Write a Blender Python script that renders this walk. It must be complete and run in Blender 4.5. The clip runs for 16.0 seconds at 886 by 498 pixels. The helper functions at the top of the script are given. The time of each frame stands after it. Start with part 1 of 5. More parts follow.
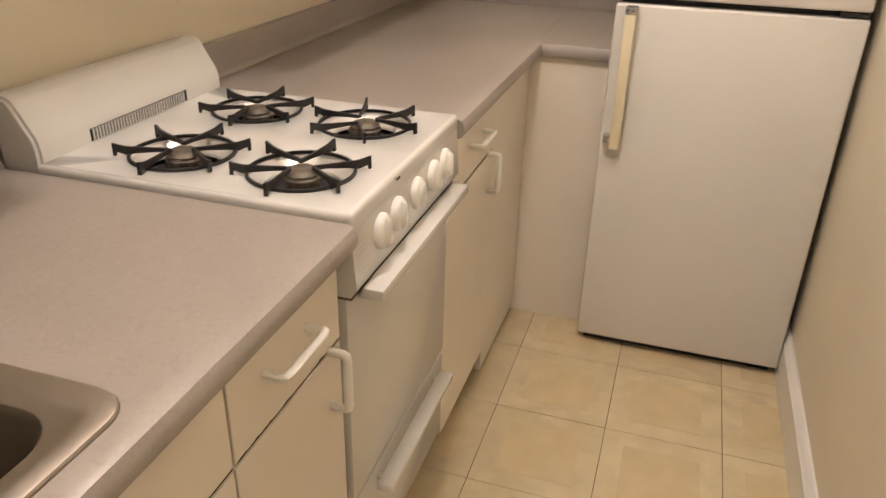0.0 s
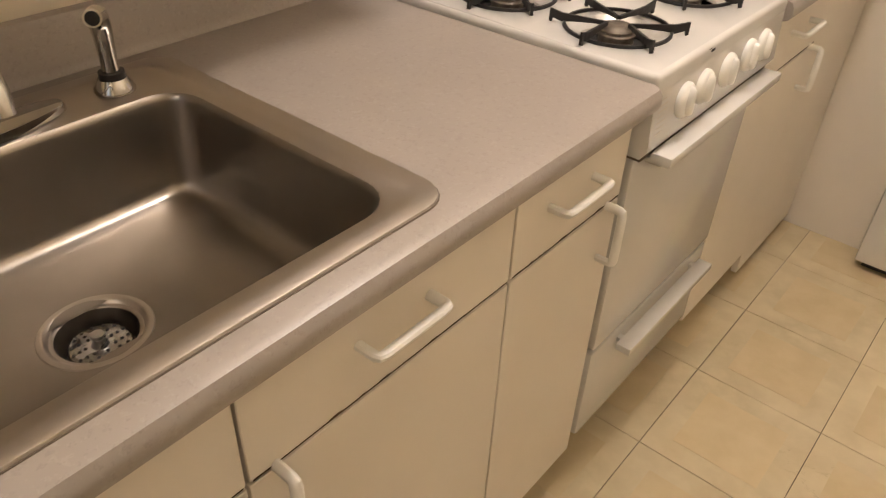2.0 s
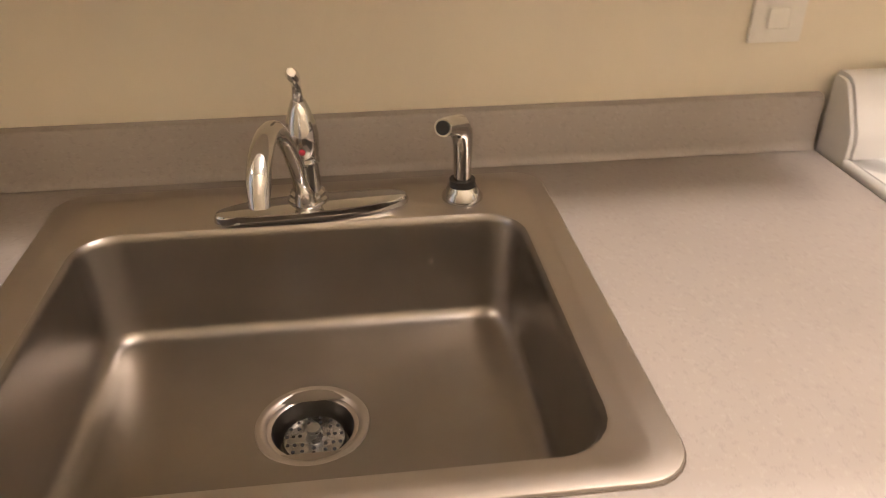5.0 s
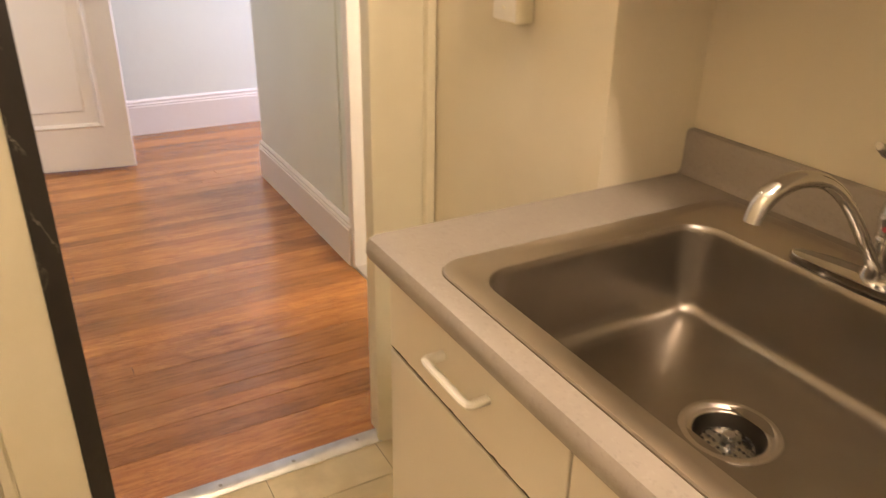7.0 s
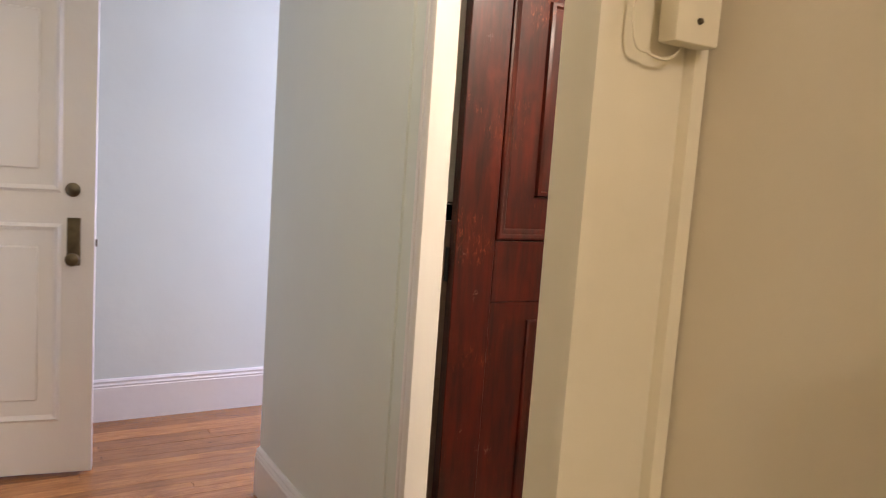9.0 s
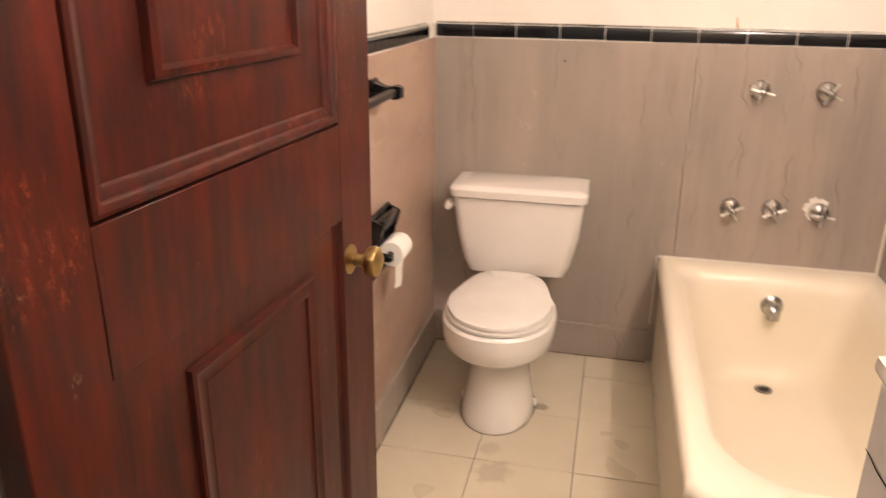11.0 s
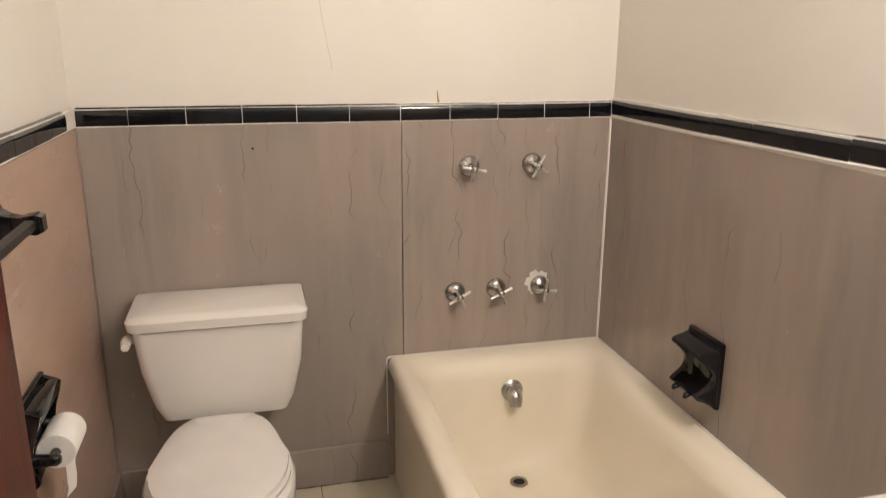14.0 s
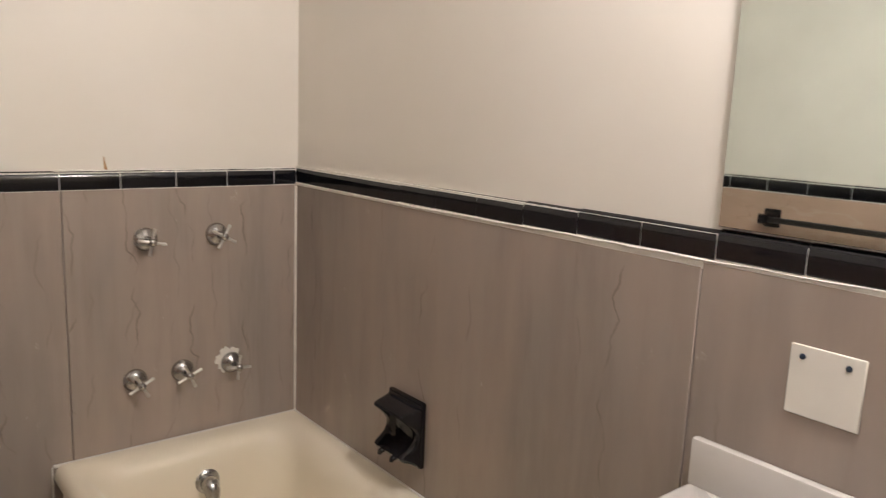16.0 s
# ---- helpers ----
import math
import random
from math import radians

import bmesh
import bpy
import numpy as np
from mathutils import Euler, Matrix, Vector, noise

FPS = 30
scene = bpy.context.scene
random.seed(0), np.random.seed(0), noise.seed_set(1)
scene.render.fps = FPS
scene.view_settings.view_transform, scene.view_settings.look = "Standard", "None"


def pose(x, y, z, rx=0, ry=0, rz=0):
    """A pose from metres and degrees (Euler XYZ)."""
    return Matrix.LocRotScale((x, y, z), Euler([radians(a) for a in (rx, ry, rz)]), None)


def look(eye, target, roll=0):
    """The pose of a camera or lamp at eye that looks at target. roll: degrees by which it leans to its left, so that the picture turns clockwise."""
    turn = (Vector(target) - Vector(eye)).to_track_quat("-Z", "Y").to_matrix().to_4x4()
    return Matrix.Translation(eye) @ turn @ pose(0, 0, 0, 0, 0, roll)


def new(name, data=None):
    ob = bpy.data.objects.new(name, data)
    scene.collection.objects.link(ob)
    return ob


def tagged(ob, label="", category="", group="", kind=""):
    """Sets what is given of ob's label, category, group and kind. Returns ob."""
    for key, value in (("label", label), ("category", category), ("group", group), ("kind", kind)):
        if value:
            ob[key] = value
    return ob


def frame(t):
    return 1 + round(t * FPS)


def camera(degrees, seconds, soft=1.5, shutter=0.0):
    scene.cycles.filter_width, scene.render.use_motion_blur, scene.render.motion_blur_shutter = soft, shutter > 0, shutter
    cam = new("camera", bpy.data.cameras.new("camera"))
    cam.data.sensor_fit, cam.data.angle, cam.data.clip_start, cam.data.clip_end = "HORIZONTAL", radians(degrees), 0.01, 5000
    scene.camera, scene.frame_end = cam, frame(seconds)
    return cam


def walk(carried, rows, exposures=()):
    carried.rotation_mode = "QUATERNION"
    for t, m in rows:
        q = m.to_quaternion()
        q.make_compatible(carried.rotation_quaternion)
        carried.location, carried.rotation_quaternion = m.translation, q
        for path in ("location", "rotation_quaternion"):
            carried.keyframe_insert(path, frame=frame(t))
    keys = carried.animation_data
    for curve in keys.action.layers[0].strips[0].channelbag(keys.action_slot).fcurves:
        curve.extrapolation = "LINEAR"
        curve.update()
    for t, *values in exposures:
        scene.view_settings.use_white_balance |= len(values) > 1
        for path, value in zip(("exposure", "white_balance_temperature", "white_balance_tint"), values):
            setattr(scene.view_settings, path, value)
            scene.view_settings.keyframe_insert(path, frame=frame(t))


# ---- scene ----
cam = camera(60.9, 16.0, soft=0.9, shutter=0.28)
PATH = [
    (0, (1.036, 0.303, 1.36), (0.505, 2.004, 0.452), 1.4),
    (0.5, (1.027, 0.289, 1.355), (0.375, 1.885, 0.341), 2.1),
    (1, (1.036, 0.266, 1.355), (0.251, 1.766, 0.289), 2.2),
    (1.5, (1.029, 0.232, 1.349), (0.102, 1.61, 0.235), 2.1),
    (2, (1.027, 0.209, 1.348), (0.019, 1.461, 0.158), 2.4),
    (2.5, (1.035, 0.191, 1.346), (-0.03, 1.335, 0.098), 2.2),
    (3, (1.041, 0.162, 1.351), (-0.107, 1.231, 0.111), 2.1),
    (3.2, (1.04, 0.156, 1.35), (-0.135, 1.22, 0.131), 2.1),
    (5.3, (0.968, 0.609, 1.349), (-0.776, 0.481, 0.379), -0.0),
    (5.5, (0.977, 0.674, 1.344), (-0.739, 0.284, 0.393), -0.1),
    (6, (1.005, 0.846, 1.343), (-0.466, -0.105, 0.378), 2.3),
    (6.5, (1.03, 0.904, 1.352), (-0.105, -0.401, 0.348), 2.3),
    (7, (1.032, 0.917, 1.361), (0.138, -0.654, 0.505), 1.1),
    (7.5, (1.04, 0.835, 1.369), (0.289, -0.91, 0.743), 1.0),
    (8, (1.026, 0.605, 1.381), (0.268, -1.2, 0.969), 0.8),
    (8.2, (1.038, 0.524, 1.371), (0.253, -1.286, 1.045), 2.3),
    (10.3, (0.54, -0.831, 1.406), (-1.068, -1.961, 1.039), 0.4),
    (10.5, (0.497, -0.914, 1.423), (-1.212, -1.855, 0.983), 0.9),
    (10.7, (0.474, -0.966, 1.406), (-1.308, -1.714, 0.892), 0.8),
    (11, (0.375, -1.105, 1.403), (-1.464, -1.517, 0.732), 0.7),
    (11.5, (0.287, -1.264, 1.413), (-1.548, -1.255, 0.617), 0.3),
    (12, (0.214, -1.306, 1.404), (-1.576, -1.133, 0.528), 0.0),
    (12.5, (0.093, -1.262, 1.402), (-1.682, -1.052, 0.505), -0.2),
    (13, (0.012, -1.21, 1.406), (-1.798, -0.964, 0.591), -1.0),
    (13.5, (-0.063, -1.23, 1.422), (-1.901, -0.861, 0.725), -1.0),
    (14, (-0.113, -1.28, 1.448), (-1.984, -0.814, 0.915), 0.3),
    (14.5, (-0.139, -1.302, 1.466), (-2.027, -0.746, 1.111), 1.3),
    (15, (-0.161, -1.309, 1.476), (-1.99, -0.546, 1.211), 1.7),
    (15.5, (-0.176, -1.3, 1.467), (-1.877, -0.283, 1.198), 2.0),
    (16, (-0.197, -1.307, 1.451), (-1.726, -0.067, 1.101), 2.3),
]
walk(cam, [(t, look(eye, target, roll)) for t, eye, target, roll in PATH],
     [(0, -0.02, 6350, 11), (3.2, 0.05, 6450, 11), (5.5, 0.53, 6100, 15), (6.0, 0.50, 5850, 13), (6.5, 0.31, 7000, 13), (7.0, 0.38, 8000, 13), (7.5, 0.2, 7800, 12), (8.2, -0.07, 7250, 10),
      (10.3, -0.18, 6900, 20), (11.0, 0.05, 7000, 22), (12.5, -0.12, 6580, 18), (13.5, -0.24, 6250, 12), (14.0, -0.42, 6150, 11), (14.5, -0.54, 6050, 11), (16, -0.76, 5950, 11)])

# ---------------------------------------------------------------- light
world = bpy.data.worlds.new("sky")
scene.world = world
world.use_nodes = True
wn = world.node_tree.nodes
sky = wn.new("ShaderNodeTexSky")
sky.sky_type = "NISHITA"
sky.sun_disc = False
sky.sun_elevation, sky.sun_rotation = radians(40), radians(120)
wn["Background"].inputs["Strength"].default_value = 0.1
world.node_tree.links.new(sky.outputs["Color"], wn["Background"].inputs["Color"])


def lamp(name, kind, m, energy, color, **kw):
    data = bpy.data.lights.new(name, kind)
    data.energy, data.color = energy, color
    if "size" in kw:
        data.size = kw["size"]
    if "size_y" in kw:
        data.shape, data.size_y = "RECTANGLE", kw["size_y"]
    if "radius" in kw:
        data.shadow_soft_size = kw["radius"]
    ob = new(name, data)
    ob.matrix_world = m
    return ob


lamp("kitchen_bulb", "POINT", pose(0.72, 1.30, 2.36), 48, (1.0, 0.875, 0.79), radius=0.10)
lamp("bath_bulb", "POINT", pose(-0.55, -0.36, 2.18), 68, (1.0, 0.885, 0.80), radius=0.09)
# warm fill, source unseen; placed to brighten hall walls and bathroom door
lamp("hall_fill", "POINT", pose(0.72, -1.25, 2.40), 14, (1.0, 0.86, 0.72), radius=0.10)
lamp("window_daylight", "AREA", look((-2.44, -3.32, 1.45), (0.0, -3.6, 1.0)), 105, (0.62, 0.62, 1.0), size=0.9, size_y=1.3)


# ---------------------------------------------------------------- materials
def mat(name, color, rough=0.5, metal=0.0, color2=None, scale=8.0, detail=4.0, stretch=(1, 1, 1), lo=0.35, hi=0.65,
        bump=0.0, bump_scale=60.0, rough_var=0.0, coat=0.0, per_object=0.0, spec=0.5):
    """Principled surface with a two-tone mottling, fine relief and varied gloss."""
    m = bpy.data.materials.new(name)
    m.use_nodes = True
    nt = m.node_tree
    n, l = nt.nodes, nt.links
    b = n["Principled BSDF"]
    b.inputs["Roughness"].default_value = rough
    b.inputs["Metallic"].default_value = metal
    b.inputs["Coat Weight"].default_value = coat
    b.inputs["Coat Roughness"].default_value = 0.12
    b.inputs["Specular IOR Level"].default_value = spec
    geo = n.new("ShaderNodeNewGeometry")
    mp = n.new("ShaderNodeMapping")
    mp.inputs["Scale"].default_value = stretch
    l.new(geo.outputs["Position"], mp.inputs["Vector"])
    tex = n.new("ShaderNodeTexNoise")
    tex.inputs["Scale"].default_value, tex.inputs["Detail"].default_value = scale, detail
    l.new(mp.outputs["Vector"], tex.inputs["Vector"])
    ramp = n.new("ShaderNodeValToRGB")
    ramp.color_ramp.elements[0].position, ramp.color_ramp.elements[1].position = lo, hi
    ramp.color_ramp.elements[0].color = (*color, 1)
    ramp.color_ramp.elements[1].color = (*(color2 or [c * 0.93 for c in color]), 1)
    l.new(tex.outputs["Fac"], ramp.inputs["Fac"])
    out = ramp.outputs["Color"]
    if per_object:
        info = n.new("ShaderNodeObjectInfo")
        mr = n.new("ShaderNodeMapRange")
        mr.inputs["To Min"].default_value, mr.inputs["To Max"].default_value = 1 - per_object, 1 + per_object
        l.new(info.outputs["Random"], mr.inputs["Value"])
        mul = n.new("ShaderNodeMixRGB")
        mul.blend_type, mul.inputs["Fac"].default_value = "MULTIPLY", 1
        l.new(out, mul.inputs["Color1"])
        l.new(mr.outputs["Result"], mul.inputs["Color2"])
        out = mul.outputs["Color"]
    l.new(out, b.inputs["Base Color"])
    if rough_var:
        t2 = n.new("ShaderNodeTexNoise")
        t2.inputs["Scale"].default_value = scale * 0.6
        l.new(mp.outputs["Vector"], t2.inputs["Vector"])
        r2 = n.new("ShaderNodeMapRange")
        r2.inputs["To Min"].default_value, r2.inputs["To Max"].default_value = max(rough - rough_var, 0.03), rough + rough_var
        l.new(t2.outputs["Fac"], r2.inputs["Value"])
        l.new(r2.outputs["Result"], b.inputs["Roughness"])
    if bump:
        t3 = n.new("ShaderNodeTexNoise")
        t3.inputs["Scale"].default_value, t3.inputs["Detail"].default_value = bump_scale, 3
        l.new(mp.outputs["Vector"], t3.inputs["Vector"])
        bp = n.new("ShaderNodeBump")
        bp.inputs["Strength"].default_value, bp.inputs["Distance"].default_value = bump, 0.004
        l.new(t3.outputs["Fac"], bp.inputs["Height"])
        l.new(bp.outputs["Normal"], b.inputs["Normal"])
    return m


def add_layer(m, color, scale, stretch, centre, width, gate=0.5, gate_scale=2.0, seed=0.0, strength=0.8):
    """Thin meandering lines (veins, grain, scuffs) along the level curves of a stretched noise, broken up by a second noise."""
    nt = m.node_tree
    n, l = nt.nodes, nt.links
    b = n["Principled BSDF"]
    old = b.inputs["Base Color"].links[0].from_socket
    geo = n.new("ShaderNodeNewGeometry")
    mp = n.new("ShaderNodeMapping")
    mp.inputs["Scale"].default_value = stretch
    mp.inputs["Location"].default_value = (seed, seed * 1.7, seed * 0.6)
    l.new(geo.outputs["Position"], mp.inputs["Vector"])
    t = n.new("ShaderNodeTexNoise")
    t.inputs["Scale"].default_value, t.inputs["Detail"].default_value, t.inputs["Roughness"].default_value = scale, 5, 0.6
    l.new(mp.outputs["Vector"], t.inputs["Vector"])
    d = n.new("ShaderNodeMath")
    d.operation = "SUBTRACT"
    d.inputs[1].default_value = centre
    l.new(t.outputs["Fac"], d.inputs[0])
    a = n.new("ShaderNodeMath")
    a.operation = "ABSOLUTE"
    l.new(d.outputs[0], a.inputs[0])
    mr = n.new("ShaderNodeMapRange")
    mr.inputs["From Min"].default_value, mr.inputs["From Max"].default_value = width, 0.0
    mr.inputs["To Min"].default_value, mr.inputs["To Max"].default_value = 0.0, strength
    l.new(a.outputs[0], mr.inputs["Value"])
    g = n.new("ShaderNodeTexNoise")
    g.inputs["Scale"].default_value = gate_scale
    l.new(geo.outputs["Position"], g.inputs["Vector"])
    gr = n.new("ShaderNodeMapRange")
    gr.inputs["From Min"].default_value, gr.inputs["From Max"].default_value = gate, gate + 0.08
    l.new(g.outputs["Fac"], gr.inputs["Value"])
    mu = n.new("ShaderNodeMath")
    mu.operation = "MULTIPLY"
    l.new(mr.outputs["Result"], mu.inputs[0])
    l.new(gr.outputs["Result"], mu.inputs[1])
    mix = n.new("ShaderNodeMixRGB")
    mix.inputs["Color2"].default_value = (*color, 1)
    l.new(mu.outputs[0], mix.inputs["Fac"])
    l.new(old, mix.inputs["Color1"])
    l.new(mix.outputs["Color"], b.inputs["Base Color"])
    return m


def mask_over(m, mask, color):
    """Lays a colour over a material where the mask socket is 1."""
    nt = m.node_tree
    b = nt.nodes["Principled BSDF"]
    old = b.inputs["Base Color"].links[0].from_socket
    mix = nt.nodes.new("ShaderNodeMixRGB")
    mix.inputs["Color2"].default_value = (*color, 1)
    nt.links.new(mask, mix.inputs["Fac"])
    nt.links.new(old, mix.inputs["Color1"])
    nt.links.new(mix.outputs["Color"], b.inputs["Base Color"])


def op(nt, kind, a, b=None):
    nd = nt.nodes.new("ShaderNodeMath")
    nd.operation = kind
    for i, v in enumerate((a, b)):
        if v is None:
            continue
        if isinstance(v, (int, float)):
            nd.inputs[i].default_value = v
        else:
            nt.links.new(v, nd.inputs[i])
    return nd.outputs[0]


def ramp_of(nt, v, a, b, top=1.0):
    r = nt.nodes.new("ShaderNodeMapRange")
    r.inputs["From Min"].default_value, r.inputs["From Max"].default_value, r.inputs["To Max"].default_value = a, b, top
    nt.links.new(v, r.inputs["Value"])
    return r.outputs["Result"]


def noise_of(nt, vec, scale, detail=4):
    t = nt.nodes.new("ShaderNodeTexNoise")
    t.inputs["Scale"].default_value, t.inputs["Detail"].default_value, t.inputs["Roughness"].default_value = scale, detail, 0.62
    nt.links.new(vec, t.inputs["Vector"])
    return t.outputs["Fac"]


def add_veins(m, color, per_metre, wander, width, gate, gate_scale, seed, strength):
    """Long thin veins that run down a slab, wander and break off."""
    nt = m.node_tree
    geo = nt.nodes.new("ShaderNodeNewGeometry")
    sep = nt.nodes.new("ShaderNodeSeparateXYZ")
    nt.links.new(geo.outputs["Position"], sep.inputs[0])
    along = op(nt, "ADD", op(nt, "ADD", sep.outputs["X"], sep.outputs["Y"]), seed)
    com = nt.nodes.new("ShaderNodeCombineXYZ")
    nt.links.new(op(nt, "MULTIPLY", along, 1.4), com.inputs["X"])
    nt.links.new(op(nt, "MULTIPLY", sep.outputs["Z"], 2.2), com.inputs["Y"])
    com.inputs["Z"].default_value = seed
    w = op(nt, "ADD", noise_of(nt, com.outputs[0], 1.3, 3), op(nt, "MULTIPLY", noise_of(nt, com.outputs[0], 11.0, 5), 0.10))
    v = op(nt, "ADD", op(nt, "MULTIPLY", along, per_metre), op(nt, "MULTIPLY", w, wander * per_metre))
    d = op(nt, "ABSOLUTE", op(nt, "SUBTRACT", op(nt, "FRACT", v), 0.5))
    line = ramp_of(nt, d, width, 0.0, strength)
    g = ramp_of(nt, noise_of(nt, com.outputs[0], gate_scale, 2), gate, gate + 0.16)
    mask_over(m, op(nt, "MULTIPLY", line, g), color)


def add_spot(m, centre, radius, color, strength):
    """One stain with a ragged edge."""
    nt = m.node_tree
    geo = nt.nodes.new("ShaderNodeNewGeometry")
    ds = nt.nodes.new("ShaderNodeVectorMath")
    ds.operation = "DISTANCE"
    nt.links.new(geo.outputs["Position"], ds.inputs[0])
    ds.inputs[1].default_value = centre
    r = op(nt, "ADD", ds.outputs["Value"], op(nt, "MULTIPLY", noise_of(nt, geo.outputs["Position"], 22, 5), radius * 1.6))
    mask_over(m, ramp_of(nt, r, radius * 1.75, radius * 1.35, strength), color)


M_wall_k = mat("cream_wall_paint", (0.74, 0.67, 0.53), 0.45, color2=(0.70, 0.63, 0.50), scale=3, bump=0.25, bump_scale=35, rough_var=0.08)
M_wall_b = mat("bath_wall_paint", (0.80, 0.76, 0.70), 0.44, color2=(0.77, 0.73, 0.66), scale=2, bump=0.3, bump_scale=12, rough_var=0.06)
M_wall_h = mat("hall_wall_paint", (0.685, 0.745, 0.690), 0.4, color2=(0.66, 0.715, 0.665), scale=2, bump=0.3, bump_scale=14, rough_var=0.06)
M_ceil = mat("ceiling_paint", (0.8, 0.78, 0.73), 0.7, scale=3, bump=0.2)
M_trim = mat("white_gloss_trim", (0.75, 0.73, 0.70), 0.28, color2=(0.76, 0.73, 0.68), scale=5, bump=0.2, bump_scale=25)
M_trim_k = mat("cream_gloss_trim", (0.76, 0.70, 0.54), 0.3, color2=(0.72, 0.66, 0.50), scale=5, bump=0.25, bump_scale=25)
M_black_jamb = mat("worn_black_paint", (0.011, 0.009, 0.008), 0.5, color2=(0.018, 0.013, 0.011), scale=14, bump=0.3)
add_layer(M_black_jamb, (0.35, 0.31, 0.26), 9, (2, 2, 0.7), 0.5, 0.02, 0.58, 6)
M_cab = mat("cream_cabinet_laminate", (0.78, 0.72, 0.63), 0.38, color2=(0.745, 0.685, 0.595), scale=4, rough_var=0.06)
# brown of chipped edges, darkened so gaps between fronts look shaded
M_gap = mat("chipboard_and_gap_shade", (0.10, 0.06, 0.03), 0.8, color2=(0.045, 0.028, 0.016), scale=40)
M_pull = mat("white_plastic_pull", (0.86, 0.84, 0.78), 0.3)
M_counter = mat("grey_taupe_laminate", (0.345, 0.305, 0.272), 0.36, color2=(0.305, 0.268, 0.238), scale=2.5, rough_var=0.06)
add_layer(M_counter, (0.52, 0.47, 0.43), 150, (1, 1, 1), 0.64, 0.06, 0.3, 40, strength=0.17)
add_layer(M_counter, (0.17, 0.14, 0.13), 140, (1, 1, 1), 0.37, 0.05, 0.3, 40, 3.0, strength=0.26)
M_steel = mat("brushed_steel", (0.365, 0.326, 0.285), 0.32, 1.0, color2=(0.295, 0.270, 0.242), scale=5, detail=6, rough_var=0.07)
# same steel as the basin, lightened: lamp reflection put into the colour
M_steel_sheen = mat("brushed_steel_sheen", (0.50, 0.452, 0.403), 0.36, 1.0, color2=(0.46, 0.415, 0.372), scale=3)
M_chrome = mat("polished_chrome", (0.60, 0.59, 0.575), 0.07, 1.0)
M_chrome_dull = mat("dull_chrome", (0.47, 0.46, 0.45), 0.26, 1.0, color2=(0.42, 0.41, 0.40), scale=40, rough_var=0.06)
M_chrome_arm = mat("worn_bright_chrome", (0.66, 0.65, 0.62), 0.30, 0.8, color2=(0.56, 0.54, 0.51), scale=30)
M_dark = mat("dark_gap", (0.012, 0.010, 0.009), 0.7)
M_black_plastic = mat("black_plastic", (0.015, 0.014, 0.013), 0.4)
M_enamel = mat("white_enamel", (0.665, 0.65, 0.625), 0.17, color2=(0.645, 0.63, 0.60), scale=3, rough_var=0.04, coat=0.3)
M_iron = mat("black_iron", (0.016, 0.014, 0.013), 0.5, bump=0.3, bump_scale=90)
M_burner = mat("greasy_aluminium", (0.19, 0.160, 0.126), 0.55, 0.45, color2=(0.10, 0.082, 0.064), scale=60)
M_well = mat("burner_tray_metal", (0.74, 0.72, 0.68), 0.15, 0.2, color2=(0.60, 0.56, 0.50), scale=30)
M_knob = mat("white_knob_plastic", (0.84, 0.83, 0.79), 0.28)
M_fridge = mat("fridge_enamel", (0.73, 0.705, 0.66), 0.27, color2=(0.70, 0.675, 0.63), scale=3, bump=0.12, bump_scale=120, coat=0.2)
M_ivory = mat("ivory_plastic", (0.74, 0.66, 0.47), 0.35)
M_vinyl = mat("yellowed_vinyl_tile", (0.66, 0.56, 0.37), 0.42, color2=(0.58, 0.48, 0.305), scale=11, per_object=0.07, bump=0.15, bump_scale=40, rough_var=0.1)
add_layer(M_vinyl, (0.40, 0.32, 0.19), 7, (1, 2, 1), 0.5, 0.008, 0.58, 3, 1.0, 0.5)
add_layer(M_vinyl, (0.50, 0.42, 0.26), 3, (1, 1, 1), 0.5, 0.06, 0.50, 2, 4.0, 0.5)
M_vinyl_in = mat("vinyl_tile_inlay", (0.580, 0.465, 0.275), 0.4, color2=(0.628, 0.512, 0.320), scale=14, per_object=0.06, bump=0.15, bump_scale=40, rough_var=0.1)
# dirt of the joints; also the dark of painted shade lines
M_grout_shade = mat("joint_dirt_and_shade", (0.13, 0.10, 0.07), 0.8, scale=30)
M_strip = mat("aluminium_threshold", (0.62, 0.60, 0.57), 0.3, 1.0, color2=(0.50, 0.48, 0.45), scale=18, bump=0.2, bump_scale=80)
M_plank = mat("varnished_oak", (0.49, 0.205, 0.060), 0.24, color2=(0.31, 0.112, 0.031), scale=5, detail=8, stretch=(1.3, 14, 14), lo=0.3, hi=0.75, per_object=0.26, rough_var=0.06, bump=0.08, coat=0.35)
add_layer(M_plank, (0.11, 0.030, 0.010), 6, (1.0, 22, 8), 0.5, 0.03, 0.42, 3, 2.0, 0.6)
add_layer(M_plank, (0.15, 0.050, 0.018), 2.2, (0.6, 1.6, 1), 0.5, 0.05, 0.55, 2.0, 6.0, 0.45)
add_layer(M_plank, (0.16, 0.055, 0.020), 30, (0.5, 7, 7), 0.56, 0.03, 0.45, 6, 9.0, 0.4)
M_maho = mat("mahogany_stain", (0.072, 0.0072, 0.0031), 0.36, color2=(0.020, 0.0044, 0.0028), scale=6, detail=8, stretch=(9, 9, 1.1), lo=0.3, hi=0.72, rough_var=0.08, bump=0.08, bump_scale=70, coat=0.05, spec=0.30)
add_layer(M_maho, (0.17, 0.034, 0.013), 12, (8, 8, 1.6), 0.5, 0.03, 0.56, 5, 1.0, 0.35)
add_layer(M_maho, (0.010, 0.003, 0.0025), 3.5, (2.5, 2.5, 1.2), 0.5, 0.09, 0.46, 3, 7.0, 0.4)
add_layer(M_maho, (0.27, 0.070, 0.024), 46, (3, 3, 0.8), 0.62, 0.03, 0.55, 5, 2.0, 0.8)
